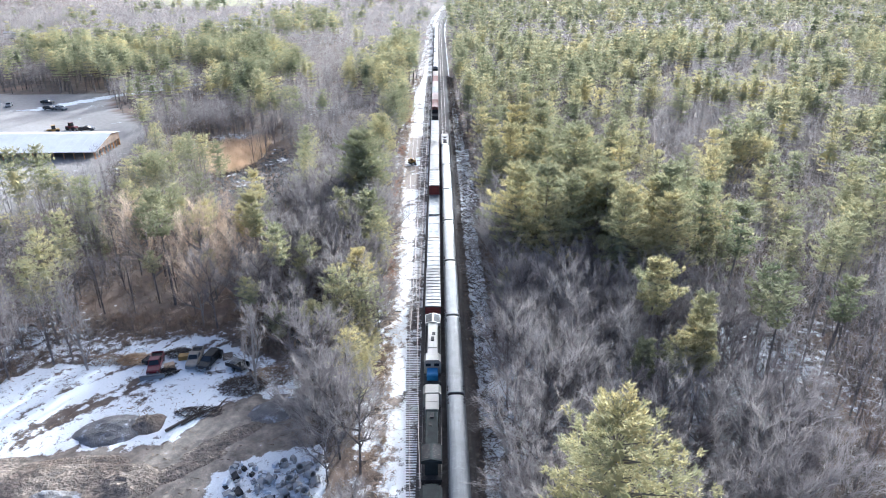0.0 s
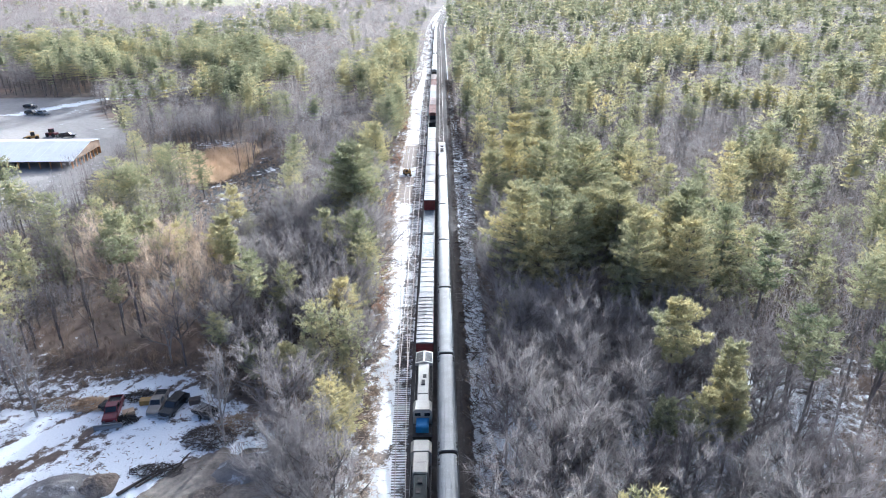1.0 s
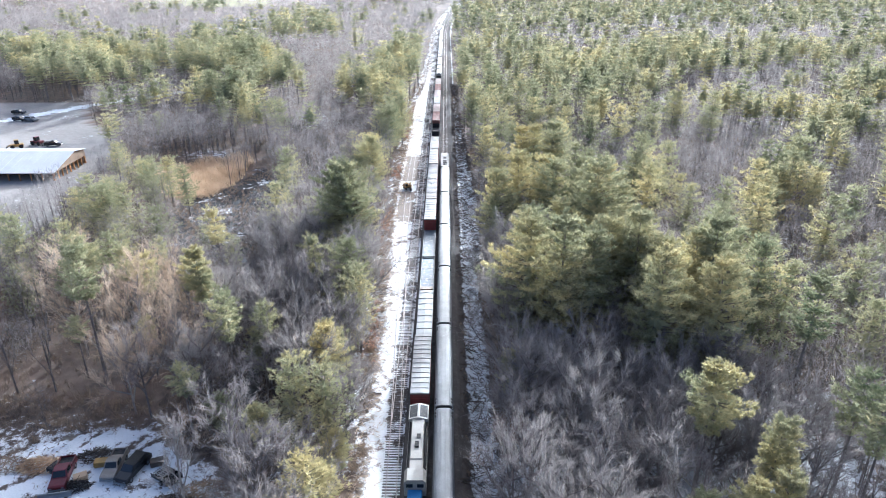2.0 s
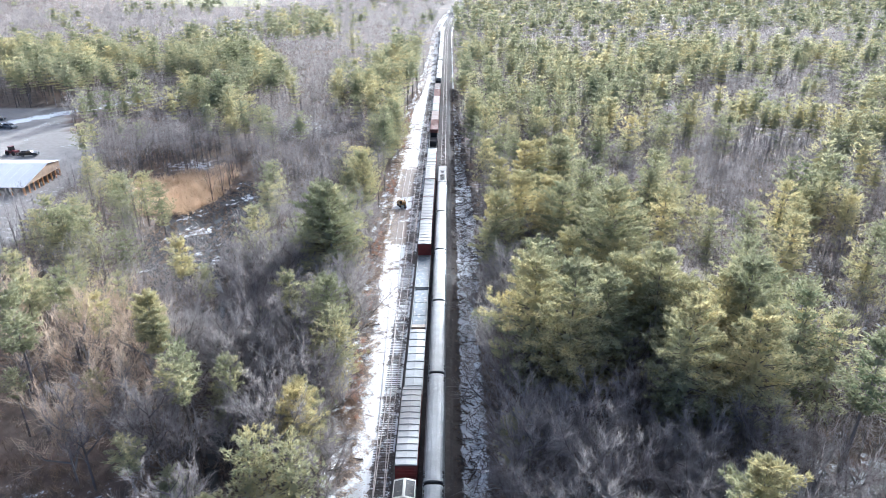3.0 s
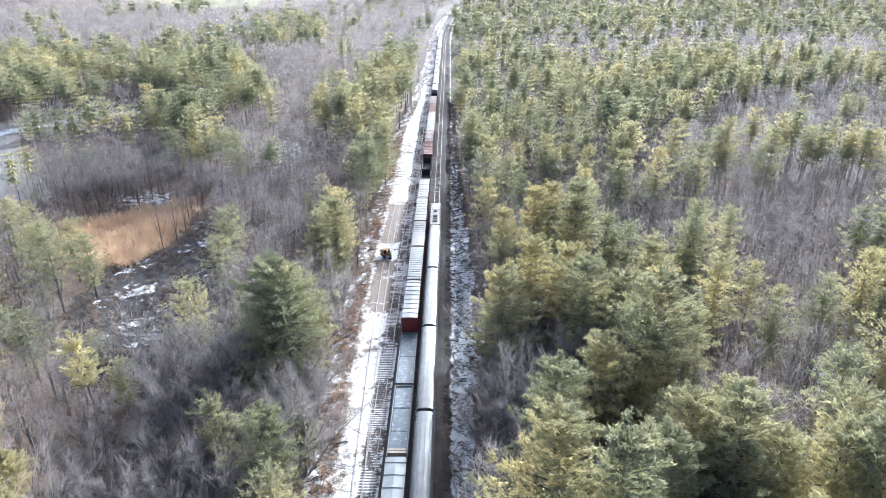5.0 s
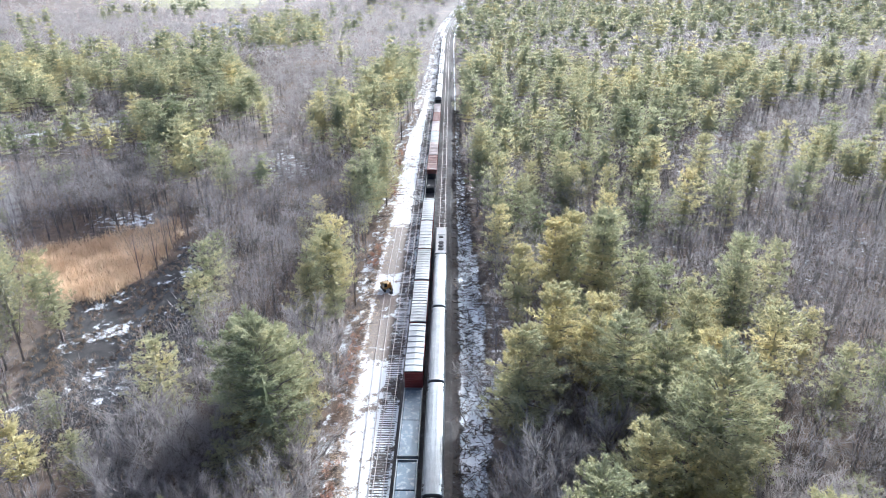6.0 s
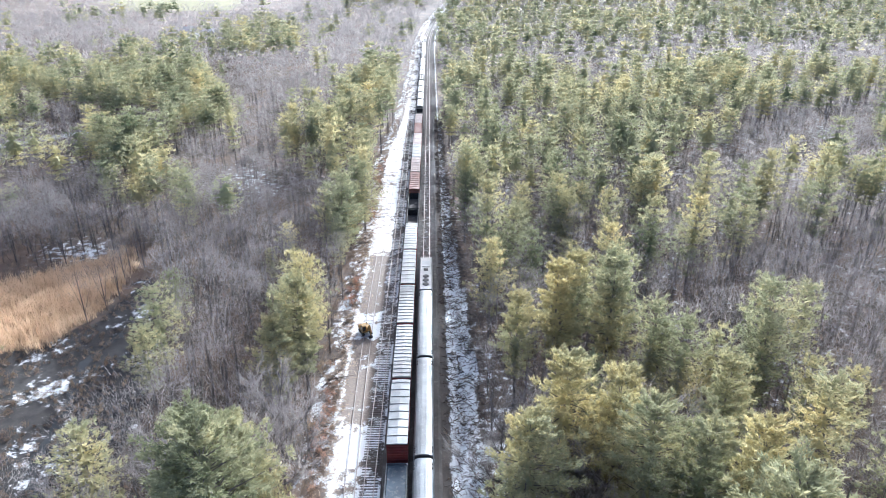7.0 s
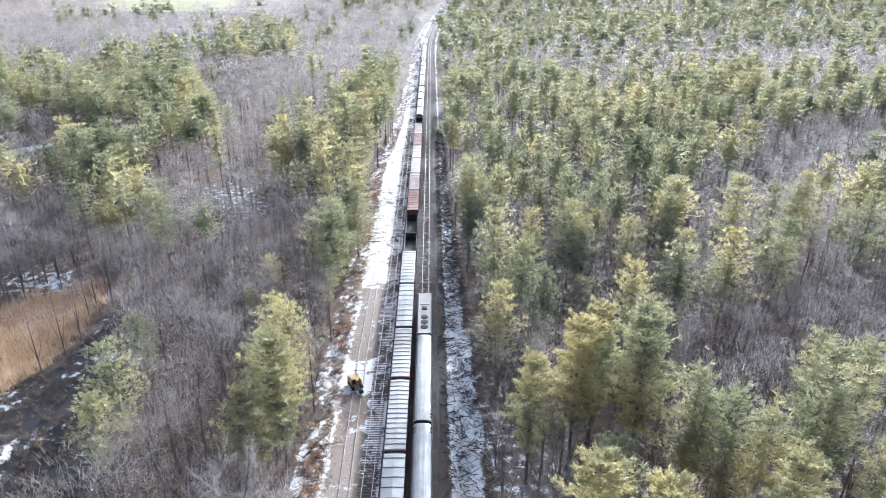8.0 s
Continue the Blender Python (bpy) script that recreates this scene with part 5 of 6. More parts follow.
def build_undergrowth():
    rng = np.random.default_rng(21)
    X, Y = scatter(rng, -140, 120, 45, 300, 2.7)
    keep = (X < 0) | (Y > 122) | (rng.uniform(0, 1, X.shape) < 0.35)
    X, Y = X[keep], Y[keep]
    tuft_mass("undergrowth", X, Y, rng, 16, rng.uniform(1.0, 3.2, len(X)), 0.5, 0.07, M_BRUSH, "tangled leafless brush on the woodland floor", "undergrowth")
    # brush round the edge of the contractor's yard
    X, Y = rng.uniform(-92, -24, 1500), rng.uniform(98, 124, 1500)
    keep = ~inside(YARD, X, Y) & (wave(X, Y, 9, 1.1) > -0.35)
    tuft_mass("yard_brush", X[keep], Y[keep], rng, 15, rng.uniform(0.8, 2.4, keep.sum()), 0.8, 0.06, M_BRUSH, "tangled brown brush behind the snowy yard", "undergrowth")
    # shrubs on the bank west of the sidings
    Y = rng.uniform(55, 420, 750)
    X = verge_x(Y) - rng.uniform(-0.6, 5.5, len(Y))
    keep = ~inside(YARD, X, Y)
    tuft_mass("bank_brush", X[keep], Y[keep], rng, 22, rng.uniform(0.7, 2.0, keep.sum()), 0.7, 0.05, M_BRUSH, "dry brown brush on the railway bank", "undergrowth")
    Y = np.concatenate([rng.normal(c, 3.5, 9) for c in (142, 150, 172, 200, 206, 214, 246, 254, 300, 330, 345)])
    X = verge_x(Y) - rng.uniform(0.2, 3.0, len(Y))
    tuft_mass("rust_shrubs", X, Y, rng, 26, rng.uniform(0.8, 2.0, len(Y)), 0.9, 0.10, M_RUST, "low shrubs holding rust-brown dead leaves", "shrubs")
    # sticks and litter strewn over the trodden snow
    Y = rng.uniform(55, 330, 5200)
    X = verge_x(Y) + rng.uniform(-2.5, 1.0, len(Y)) + np.abs(rng.normal(0, 1.1, len(Y)))
    a = rng.uniform(0, 6.283, len(Y))
    d = unit(np.stack([np.cos(a), np.sin(a), rng.normal(0.04, 0.08, len(Y))], 1))
    c = np.stack([X, Y, ground_z(X, Y) + rng.uniform(0.02, 0.12, len(Y))], 1)
    tagged(new("verge_litter", tri_mesh("verge_litter", blades(c, d, rng.uniform(0.4, 1.7, len(Y)), rng.uniform(0.05, 0.16, len(Y)), rng).astype(np.float32), M_TANTWIG)),
           "brown sticks and dead stalks strewn over trodden snow", "litter", kind="stuff")
    # the brush-strewn ditch east of the line
    Y = rng.uniform(55, 420, 3600)
    X = 3.3 + rng.uniform(0, 1, len(Y)) * (east_x(Y) + 1.0 - 3.3)
    n = len(Y)
    a = rng.uniform(0, 6.283, n * 3)
    Xr, Yr = np.repeat(X, 3) + rng.normal(0, 0.4, n * 3), np.repeat(Y, 3) + rng.normal(0, 0.4, n * 3)
    d = unit(np.stack([np.cos(a), np.sin(a), rng.normal(0.05, 0.16, n * 3)], 1))
    L = rng.uniform(0.6, 2.6, n * 3)
    c = np.stack([Xr, Yr, ground_z(Xr, Yr) + rng.uniform(0.02, 0.35, n * 3)], 1)
    tagged(new("ditch_brush", tri_mesh("ditch_brush", blades(c, d, L, rng.uniform(0.07, 0.22, n * 3), rng).astype(np.float32), M_LOG)),
           "dark cut branches lying in the snowy ditch", "brushwood", kind="stuff")
    tuft_mass("ditch_weeds", X[::3], Y[::3], rng, 8, 0.7, 0.7, 0.05, M_BRUSH, "dead weeds poking through ditch snow", "undergrowth")
    # reeds
    X, Y = np.meshgrid(np.arange(-109, -70, 0.7), np.arange(229, 298, 0.7))
    X, Y = (X + rng.uniform(-0.3, 0.3, X.shape)).ravel(), (Y + rng.uniform(-0.3, 0.3, Y.shape)).ravel()
    keep = inside(REEDS, X + 1.5 * wave(X, Y, 3, 2) + rng.normal(0, 1.3, X.shape), Y + 2 * wave(X, Y, 4, 1) + rng.normal(0, 1.3, X.shape))
    tuft_mass("reed_bed", X[keep], Y[keep], rng, 13, (1.8 + 0.5 * wave(X, Y, 5, 3.3) + rng.uniform(-0.5, 0.5, X.shape))[keep], 0.16, 0.10, M_REED, "golden bed of dry standing reeds", "reeds")
    # low swamp scrub
    X, Y = np.meshgrid(np.arange(-84, -45, 1.4), np.arange(178, 262, 1.4))
    X, Y = (X + rng.uniform(-0.8, 0.8, X.shape)).ravel(), (Y + rng.uniform(-0.8, 0.8, Y.shape)).ravel()
    keep = inside(SWAMP, X, Y) & (wave(X, Y, 5, 2.0) > -0.35)
    tuft_mass("swamp_scrub", X[keep], Y[keep], rng, 26, rng.uniform(0.6, 1.6, keep.sum()), 0.9, 0.06, M_BRUSH, "dark low scrub in a frozen swamp", "undergrowth")


build_undergrowth()


def build_brook():
    g = Geo()
    ys = np.arange(113, 250, 1.0)
    for y in ys:
        w = (1.15 if y < 168 else 0.7) + 0.25 * math.sin(y * 0.7) + 0.15 * math.sin(y * 1.9)
        x = float(brook_x(y))
        z = max(float(ground_z(x - w, y)), float(ground_z(x + w, y)), float(ground_z(x, y))) + 0.04
        g.v += [(x - w, y, z), (x + w, y, z)]
    g.f = [(2 * k, 2 * k + 1, 2 * k + 3, 2 * k + 2) for k in range(len(ys) - 1)]
    tagged(new("water", mesh_of("water", g, M_WATER)), "narrow dark brook winding through the swamp", "brook", kind="structure")


build_brook()


def fallen_log(x, y, length, r, turn, m=None):
    t = Geo()
    rng = random.Random(int(x * 31 + y * 17))
    p = Vector((-length / 2, 0, r))
    for k in range(4):
        q = p + Vector((length / 4, rng.uniform(-0.12, 0.12), rng.uniform(-0.03, 0.05)))
        t.tube(p, q, r * (1 - 0.12 * k), r * (1 - 0.12 * (k + 1)), 7)
        p = q
    for k in range(4):
        s = Vector((rng.uniform(-length / 2, length / 2), 0, r))
        t.tube(s, s + Vector((rng.uniform(-0.4, 0.6), rng.choice((-1, 1)) * rng.uniform(0.4, 1.0), rng.uniform(0.1, 0.5))), r * 0.3, 0.02, 5)
    ob = new("fallen_log", mesh_of("fallen_log", t, m or M_LOG))
    ob.matrix_basis = pose(x, y, float(ground_z(x, y)) - 0.03, 0, 0, turn)
    return tagged(ob, "weathered fallen log with broken side branches", "log", "fallen logs")


def build_logs():
    rng = random.Random(8)
    for k in range(26):
        y = rng.uniform(62, 330)
        fallen_log(float(verge_x(y)) - rng.uniform(-0.3, 3.0), y, rng.uniform(2.0, 5.5), rng.uniform(0.08, 0.17), rng.uniform(0, 180))
    for k in range(44):
        y = rng.uniform(62, 330)
        fallen_log(rng.uniform(4.2, float(east_x(y)) + 0.4), y, rng.uniform(1.6, 4.5), rng.uniform(0.07, 0.16), rng.uniform(0, 180))
    for x, y, l, r, a in ((-44.5, 88.5, 6.5, 0.28, 48), (-43.2, 89.6, 5.0, 0.2, 52), (-41.5, 91.5, 4.0, 0.2, 30), (-39.8, 93.0, 3.5, 0.18, 70)):
        fallen_log(x, y, l, r, a)


build_logs()


# ---------------------------------------------------------------- the contractor's yard
def heap(name, x, y, rx, ry, h, turn, material, label, rough=0.35, seed=1):
    n, m = 46, 18
    g = Geo()
    for i in range(m + 1):
        s = i / m
        for k in range(n):
            a = k * 2 * math.pi / n
            px, py = math.cos(a) * s, math.sin(a) * s
            w = noise.noise(Vector((px * 1.6 + seed * 7, py * 1.6, seed))) * 0.5 + noise.noise(Vector((px * 4 + seed, py * 4, seed * 3))) * 0.25
            w += noise.noise(Vector((px * rx * 0.9 + seed, py * ry * 0.9, seed * 5))) * 0.22 + noise.noise(Vector((px * rx * 2.2, py * ry * 2.2, seed))) * 0.10
            z = h * (1 - s ** 1.3) * (1 + rough * 2 * w) - 0.3 * s ** 6
            g.v.append((px * rx * (1 + 0.25 * w), py * ry * (1 + 0.25 * w), z))
    for i in range(m):
        g.f += [(i * n + k, i * n + (k + 1) % n, (i + 1) * n + (k + 1) % n, (i + 1) * n + k) for k in range(n)]
    ob = new(name, mesh_of(name, g, material, True))
    ob.matrix_basis = pose(x, y, float(ground_z(x, y)) - 0.02, 0, 0, turn)
    return tagged(ob, label, "mound", "mounds in the yard")


heap("gravel_mound", -55.5, 86.8, 6.2, 4.2, 1.5, 10, M_GRAVEL, "dark grey gravel heap rimmed with snow", 0.3, 1)
heap("sand_mound", -50.5, 88.0, 3.4, 2.8, 1.7, 30, M_DIRT, "tan sand heap against the dark gravel", 0.3, 2)
heap("earth_mound", -62.5, 74.0, 15.0, 6.5, 1.9, 8, M_DIRT, "broad bulldozed mound of brown earth", 0.32, 3)
heap("earth_mound", -48.5, 75.0, 6.0, 4.5, 1.3, -20, M_DIRT, "freshly dug brown earth mound", 0.6, 4)
heap("gravel_mound", -57.0, 70.5, 6.5, 4.0, 1.9, 0, M_GRAVEL, "steep grey gravel pile on the mound", 0.35, 5)
for k, (x, y, w, a) in enumerate(((-72, 78.5, 9.0, 14), (-58, 79.0, 9.5, 6), (-37, 84.0, 8.5, 40), (-41, 78.0, 8.0, 36))):
    heap("earth_ridge", x, y, w, 2.2, 0.32, a, M_DIRT, "long low ridge of pushed brown earth", 0.7, 11 + k)
heap("earth_mound", -29.5, 92.0, 7.0, 3.6, 1.0, 25, M_GRAVEL, "dark shaded soil bank at the yard's edge", 0.4, 6)


def brush_pile(x, y, rx, ry, h, count, material, label, seed):
    """A loose heap of sticks and scraps, dropped every way."""
    rng = np.random.default_rng(seed)
    a, q = rng.uniform(0, 6.283, count), np.sqrt(rng.uniform(0, 1, count))
    px, py = np.cos(a) * q * rx, np.sin(a) * q * ry
    top = h * (1 - q ** 2) * rng.uniform(0.3, 1.0, count)
    b = rng.uniform(0, 6.283, count)
    d = unit(np.stack([np.cos(b), np.sin(b), rng.normal(0, 0.35, count)], 1))
    T = blades(np.stack([px, py, top + 0.05], 1), d, rng.uniform(0.6, 2.4, count), rng.uniform(0.06, 0.2, count), rng)
    ob = new("brush_pile", tri_mesh("brush_pile", T.astype(np.float32), material))
    ob.matrix_basis = pose(x, y, float(ground_z(x, y)))
    return tagged(ob, label, "brush pile", kind="stuff")


brush_pile(-37.6, 98.2, 4.2, 3.0, 1.5, 700, M_LOG, "dark tangle of brushwood and scrap by the yard", 1)
brush_pile(-33.5, 101.5, 4.5, 2.6, 1.3, 500, M_BRUSH, "snow-dusted heap of cut brush at the yard's edge", 2)
brush_pile(-59.8, 106.6, 3.6, 1.8, 1.3, 600, M_REED, "tan heap of dry brush in the snow", 3)
brush_pile(-43.0, 91.0, 4.2, 1.5, 0.7, 300, M_LOG, "broken boards and branches along the snow's edge", 4)
brush_pile(-52.0, 108.6, 3.6, 1.6, 1.2, 450, M_LOG, "dark scrap heap behind the parked trucks", 5)
brush_pile(-66.0, 106.8, 5.0, 2.0, 1.0, 350, M_BRUSH, "low brush heap along the snowy clearing", 6)
brush_pile(-52.5, 102.6, 1.8, 1.2, 0.8, 220, M_BLACK, "small heap of dark scrap beside a red truck", 7)


def yard_litter():
    """Sticks, stones and scraps trodden into the yard."""
    rng = np.random.default_rng(77)
    X, Y = rng.uniform(-84, -20, 5200), rng.uniform(62, 114, 5200)
    keep = inside(YARD, X, Y) & (wave(X, Y, 6, 2.7) + rng.normal(0, 0.5, len(X)) > 0.25)
    X, Y = X[keep], Y[keep]
    a = rng.uniform(0, 6.283, len(X))
    d = unit(np.stack([np.cos(a), np.sin(a), rng.normal(0.1, 0.15, len(X))], 1))
    c = np.stack([X, Y, ground_z(X, Y) + rng.uniform(0.03, 0.14, len(X))], 1)
    tagged(new("yard_litter", tri_mesh("yard_litter", blades(c, d, rng.uniform(0.25, 1.1, len(X)), rng.uniform(0.08, 0.26, len(X)), rng).astype(np.float32), M_BRUSH)),
           "brown sticks and scraps trodden into the yard", "litter", kind="stuff")


yard_litter()


def pipe_ring(x, y, r, length, tilt, turn):
    n = 18
    g = Geo()
    for rr, z in ((r, 0), (r, length), (r * 0.78, length), (r * 0.78, 0)):
        g.v += [(math.cos(k * 2 * math.pi / n) * rr, math.sin(k * 2 * math.pi / n) * rr, z) for k in range(n)]
    for j in range(4):
        g.f += [(j * n + k, j * n + (k + 1) % n, (j + 1) % 4 * n + (k + 1) % n, (j + 1) % 4 * n + k) for k in range(n)]
    ob = new("concrete_pipe", mesh_of("concrete_pipe", g, M_CONC))
    lift = r * math.sin(radians(tilt))
    ob.matrix_basis = pose(x, y, float(ground_z(x, y)) - 0.05 + lift, tilt, 0, turn)
    return tagged(ob, "short grey concrete pipe ring lying in snow", "concrete pipe", "concrete scrap in the yard")


def slab(x, y, w, d, h, tilt, turn, m=None):
    rng = random.Random(int(x * 13 + y * 29))
    bm = bmesh.new()
    bmesh.ops.create_cube(bm, size=1.0)
    bmesh.ops.subdivide_edges(bm, edges=bm.edges[:], cuts=1)
    for v in bm.verts:
        v.co = Vector((v.co.x * w * rng.uniform(0.8, 1.1), v.co.y * d * rng.uniform(0.8, 1.1), (v.co.z + 0.5) * h * rng.uniform(0.85, 1.1)))
    bmesh.ops.recalc_face_normals(bm, faces=bm.faces)
    me = bpy.data.meshes.new("concrete_block")
    bm.to_mesh(me)
    bm.free()
    me.materials.append(m or M_CONC)
    ob = new("concrete_block", me)
    ob.matrix_basis = pose(x, y, float(ground_z(x, y)) - 0.1, tilt, 0, turn)
    return tagged(ob, "broken pale concrete block half buried in snow", "concrete block", "concrete scrap in the yard")


def build_concrete():
    for a in ((-23.6, 77.6, 0.62, 1.0, 20, 30), (-22.2, 76.4, 0.6, 1.1, 70, 60), (-24.6, 75.3, 0.66, 0.9, 10, 0), (-23.2, 74.0, 0.7, 1.1, 80, 20), (-26.0, 78.5, 0.55, 1.2, 5, 0), (-21.6, 79.6, 0.62, 0.9, 60, 80),
              (-22.0, 73.0, 0.66, 1.0, 15, 0), (-25.4, 72.6, 0.6, 1.1, 75, 110), (-27.8, 74.6, 0.6, 1.0, 82, 150), (-20.9, 75.0, 0.55, 0.9, 40, 200)):
        pipe_ring(*a)
    rng = random.Random(4)
    for k in range(150):
        x, y = rng.uniform(-34.0, -20.5), rng.uniform(68.5, 79.8)
        y += (x + 33) * 0.2 - 1.2
        big = rng.random() < 0.2
        slab(x, y, rng.uniform(0.9, 1.5) if big else rng.uniform(0.35, 0.9), rng.uniform(0.7, 1.2) if big else rng.uniform(0.3, 0.8), rng.uniform(0.3, 0.75), rng.uniform(-22, 22), rng.uniform(0, 180), M_SNOW if rng.random() < 0.35 else M_BLACK if rng.random() < 0.1 else None)


build_concrete()


def pickup(m, paint, label, bed=True, plow=False, scale=1.0, box=None):
    t = thing("pickup_truck" if bed else "parked_car", m, label, "truck" if bed else "car", "parked vehicles")
    L, W = 2.75, 0.98
    hood = [(-L, 0.45), (-L, 0.95), (-L + 0.25, 1.08), (-1.25, 1.18), (-1.0, 1.2), (L, 1.2 if not bed else 1.15), (L, 0.5)]
    body = part("body", Geo().prism(hood, -W, W, "x"), paint, t)
    roof_end = 0.75 if bed else 2.3
    cabin = Geo()
    z0, z1 = 1.18, 1.88
    cabin.v = [(-W + .03, -1.3, z0), (W - .03, -1.3, z0), (W - .03, roof_end, z0), (-W + .03, roof_end, z0), (-W + .17, -0.6, z1), (W - .17, -0.6, z1), (W - .17, roof_end - 0.25, z1), (-W + .17, roof_end - 0.25, z1)]
    cabin.f = [(4, 5, 6, 7), (0, 1, 5, 4), (1, 2, 6, 5), (2, 3, 7, 6), (3, 0, 4, 7)]
    part("cabin", cabin, paint, t)
    part("windscreen", Geo().add([(-W + .2, -1.235, z0 + .1), (W - .2, -1.235, z0 + .1), (W - .27, -0.68, z1 - .06), (-W + .27, -0.68, z1 - .06)], [(0, 1, 2, 3)]), M_GLASS, t)
    for s in (-1, 1):
        part("side_window", Geo().add([(s * (W - .03), -0.9, z0 + .1), (s * (W - .03), roof_end - .25, z0 + .1), (s * (W - .125), roof_end - .4, z1 - .1), (s * (W - .125), -0.55, z1 - .1)], [(0, 1, 2, 3)]), M_GLASS, t)
        part("headlight", Geo().box(s * 0.72 - 0.16, s * 0.72 + 0.16, -L - 0.03, -L + 0.05, 0.72, 0.9, 0.02), M_GREYROOF, t)
        for y in (-1.75, 1.75):
            w = part("wheel", Geo().tube((s * 0.78, y, 0.4), (s * 1.0, y, 0.4), 0.4, n=16), M_RUBBER, t)
            part("rim", Geo().tube((s * 0.985, y, 0.4), (s * 1.01, y, 0.4), 0.23, n=10), M_GREYROOF, w)
    part("bumper", Geo().box(-W, W, -L - 0.12, -L + 0.02, 0.42, 0.65, 0.03), M_GREYROOF, t)
    if bed:
        part("bed_floor", Geo().box(-W + 0.1, W - 0.1, 0.9, L - 0.08, 1.14, 1.165), M_BLACK, t)
        for s in (-1, 1):
            part("bed_side", Geo().box(s * (W - 0.06) - 0.05, s * (W - 0.06) + 0.05, 0.85, L, 1.15, 1.45, 0.02), paint, t)
        part("tailgate", Geo().box(-W + .05, W - .05, L - 0.08, L, 1.15, 1.45, 0.02), paint, t)
    if plow:
        part("plow_blade", Geo().prism([(-L - 0.95, 0.12), (-L - 0.7, 0.15), (-L - 0.62, 0.5), (-L - 0.78, 0.95), (-L - 0.98, 0.98), (-L - 0.82, 0.5)], -1.9, 1.9, "x"), M_GREYROOF, t, "pale grey snow-plough blade")
        part("plow_arm", Geo().box(-0.4, -0.28, -L - 0.7, -L, 0.4, 0.52).box(0.28, 0.4, -L - 0.7, -L, 0.4, 0.52), M_BLACK, t)
    if box:
        part("cargo_box", Geo().box(-1.05, 1.05, 0.8, L + 1.2, 1.17, 3.0, 0.05), box, t)
    if scale != 1.0:
        for c in t.children:
            c.matrix_basis = Matrix.Diagonal((scale, scale, scale, 1)) @ c.matrix_basis
    return t


def yard_pose(x, y, turn):
    return pose(x, y, float(ground_z(x, y)) + 0.0, 0, 0, turn)


pickup(yard_pose(-55.2, 104.3, 12), M_CARRED, "red pickup truck with a snow plough in a snowy yard", True, True, 1.12)
pickup(yard_pose(-48.6, 106.2, 4), M_TAN, "tan pickup truck parked on trampled snow", True, False, 1.05)
pickup(yard_pose(-45.6, 105.6, -14), M_CARBLACK, "black parked car beside a tan pickup", False, False, 1.08)


def flat_trailer(m):
    t = thing("utility_trailer", m, "dark utility trailer carrying a white slatted rack", "trailer", "parked vehicles")
    part("deck", Geo().box(-1.1, 1.1, -2.0, 2.0, 0.6, 0.75, 0.02), M_CARBLACK, t)
    for s in (-1, 1):
        part("side_wall", Geo().box(s * 1.08 - 0.03, s * 1.08 + 0.03, -2, 2, 0.75, 1.35), M_CARBLACK, t)
        w = part("wheel", Geo().tube((s * 1.12, 0, 0.36), (s * 1.32, 0, 0.36), 0.36, n=14), M_RUBBER, t)
        part("rim", Geo().tube((s * 1.31, 0, 0.36), (s * 1.335, 0, 0.36), 0.2, n=10), M_GREYROOF, w)
    part("tow_bar", Geo().box(-0.06, 0.06, -3.2, -2.0, 0.55, 0.67).box(-0.1, 0.1, -3.2, -3.05, 0.0, 0.6), M_BLACK, t)
    for k in range(6):
        part("rack_slat", Geo().box(-0.85 + 0.33 * k, -0.75 + 0.33 * k, -0.3, 1.7, 1.4, 1.5), M_WHITE, t)
    for y in (-0.2, 0.7, 1.6):
        part("rack_bar", Geo().box(-0.95, 0.95, y - 0.05, y + 0.05, 1.3, 1.4), M_WHITE, t)
    for s in (-1, 1):
        part("rack_leg", Geo().box(s * 0.9 - 0.04, s * 0.9 + 0.04, -0.2, -0.1, 0.75, 1.3).box(s * 0.9 - 0.04, s * 0.9 + 0.04, 1.5, 1.6, 0.75, 1.3), M_WHITE, t)
    return t


flat_trailer(yard_pose(-40.0, 104.0, 62))


def crate_stack(x, y, turn, material, label):
    t = thing("lumber_stack", yard_pose(x, y, turn), label, "lumber", "stacked goods in the yard")
    for k in range(3):
        part("beam", Geo().box(-0.9, 0.9, -0.6, 0.6, 0.32 * k + 0.04, 0.32 * k + 0.28, 0.02), material, t)
        for s in (-0.7, 0.7):
            part("spacer", Geo().box(s - 0.1, s + 0.1, -0.6, 0.6, 0.32 * k, 0.32 * k + 0.04), material, t)


crate_stack(-52.6, 104.0, 30, M_REED, "stack of tan boards beside a red truck")
crate_stack(-51.0, 107.0, 10, M_YELLOW, "stack of yellow timber crates in snow")
crate_stack(-57.4, 106.0, 70, M_BLACK, "stack of dark timber in the snow")
crate_stack(-42.8, 107.2, 20, M_LOG, "stack of dark boards near a trailer")


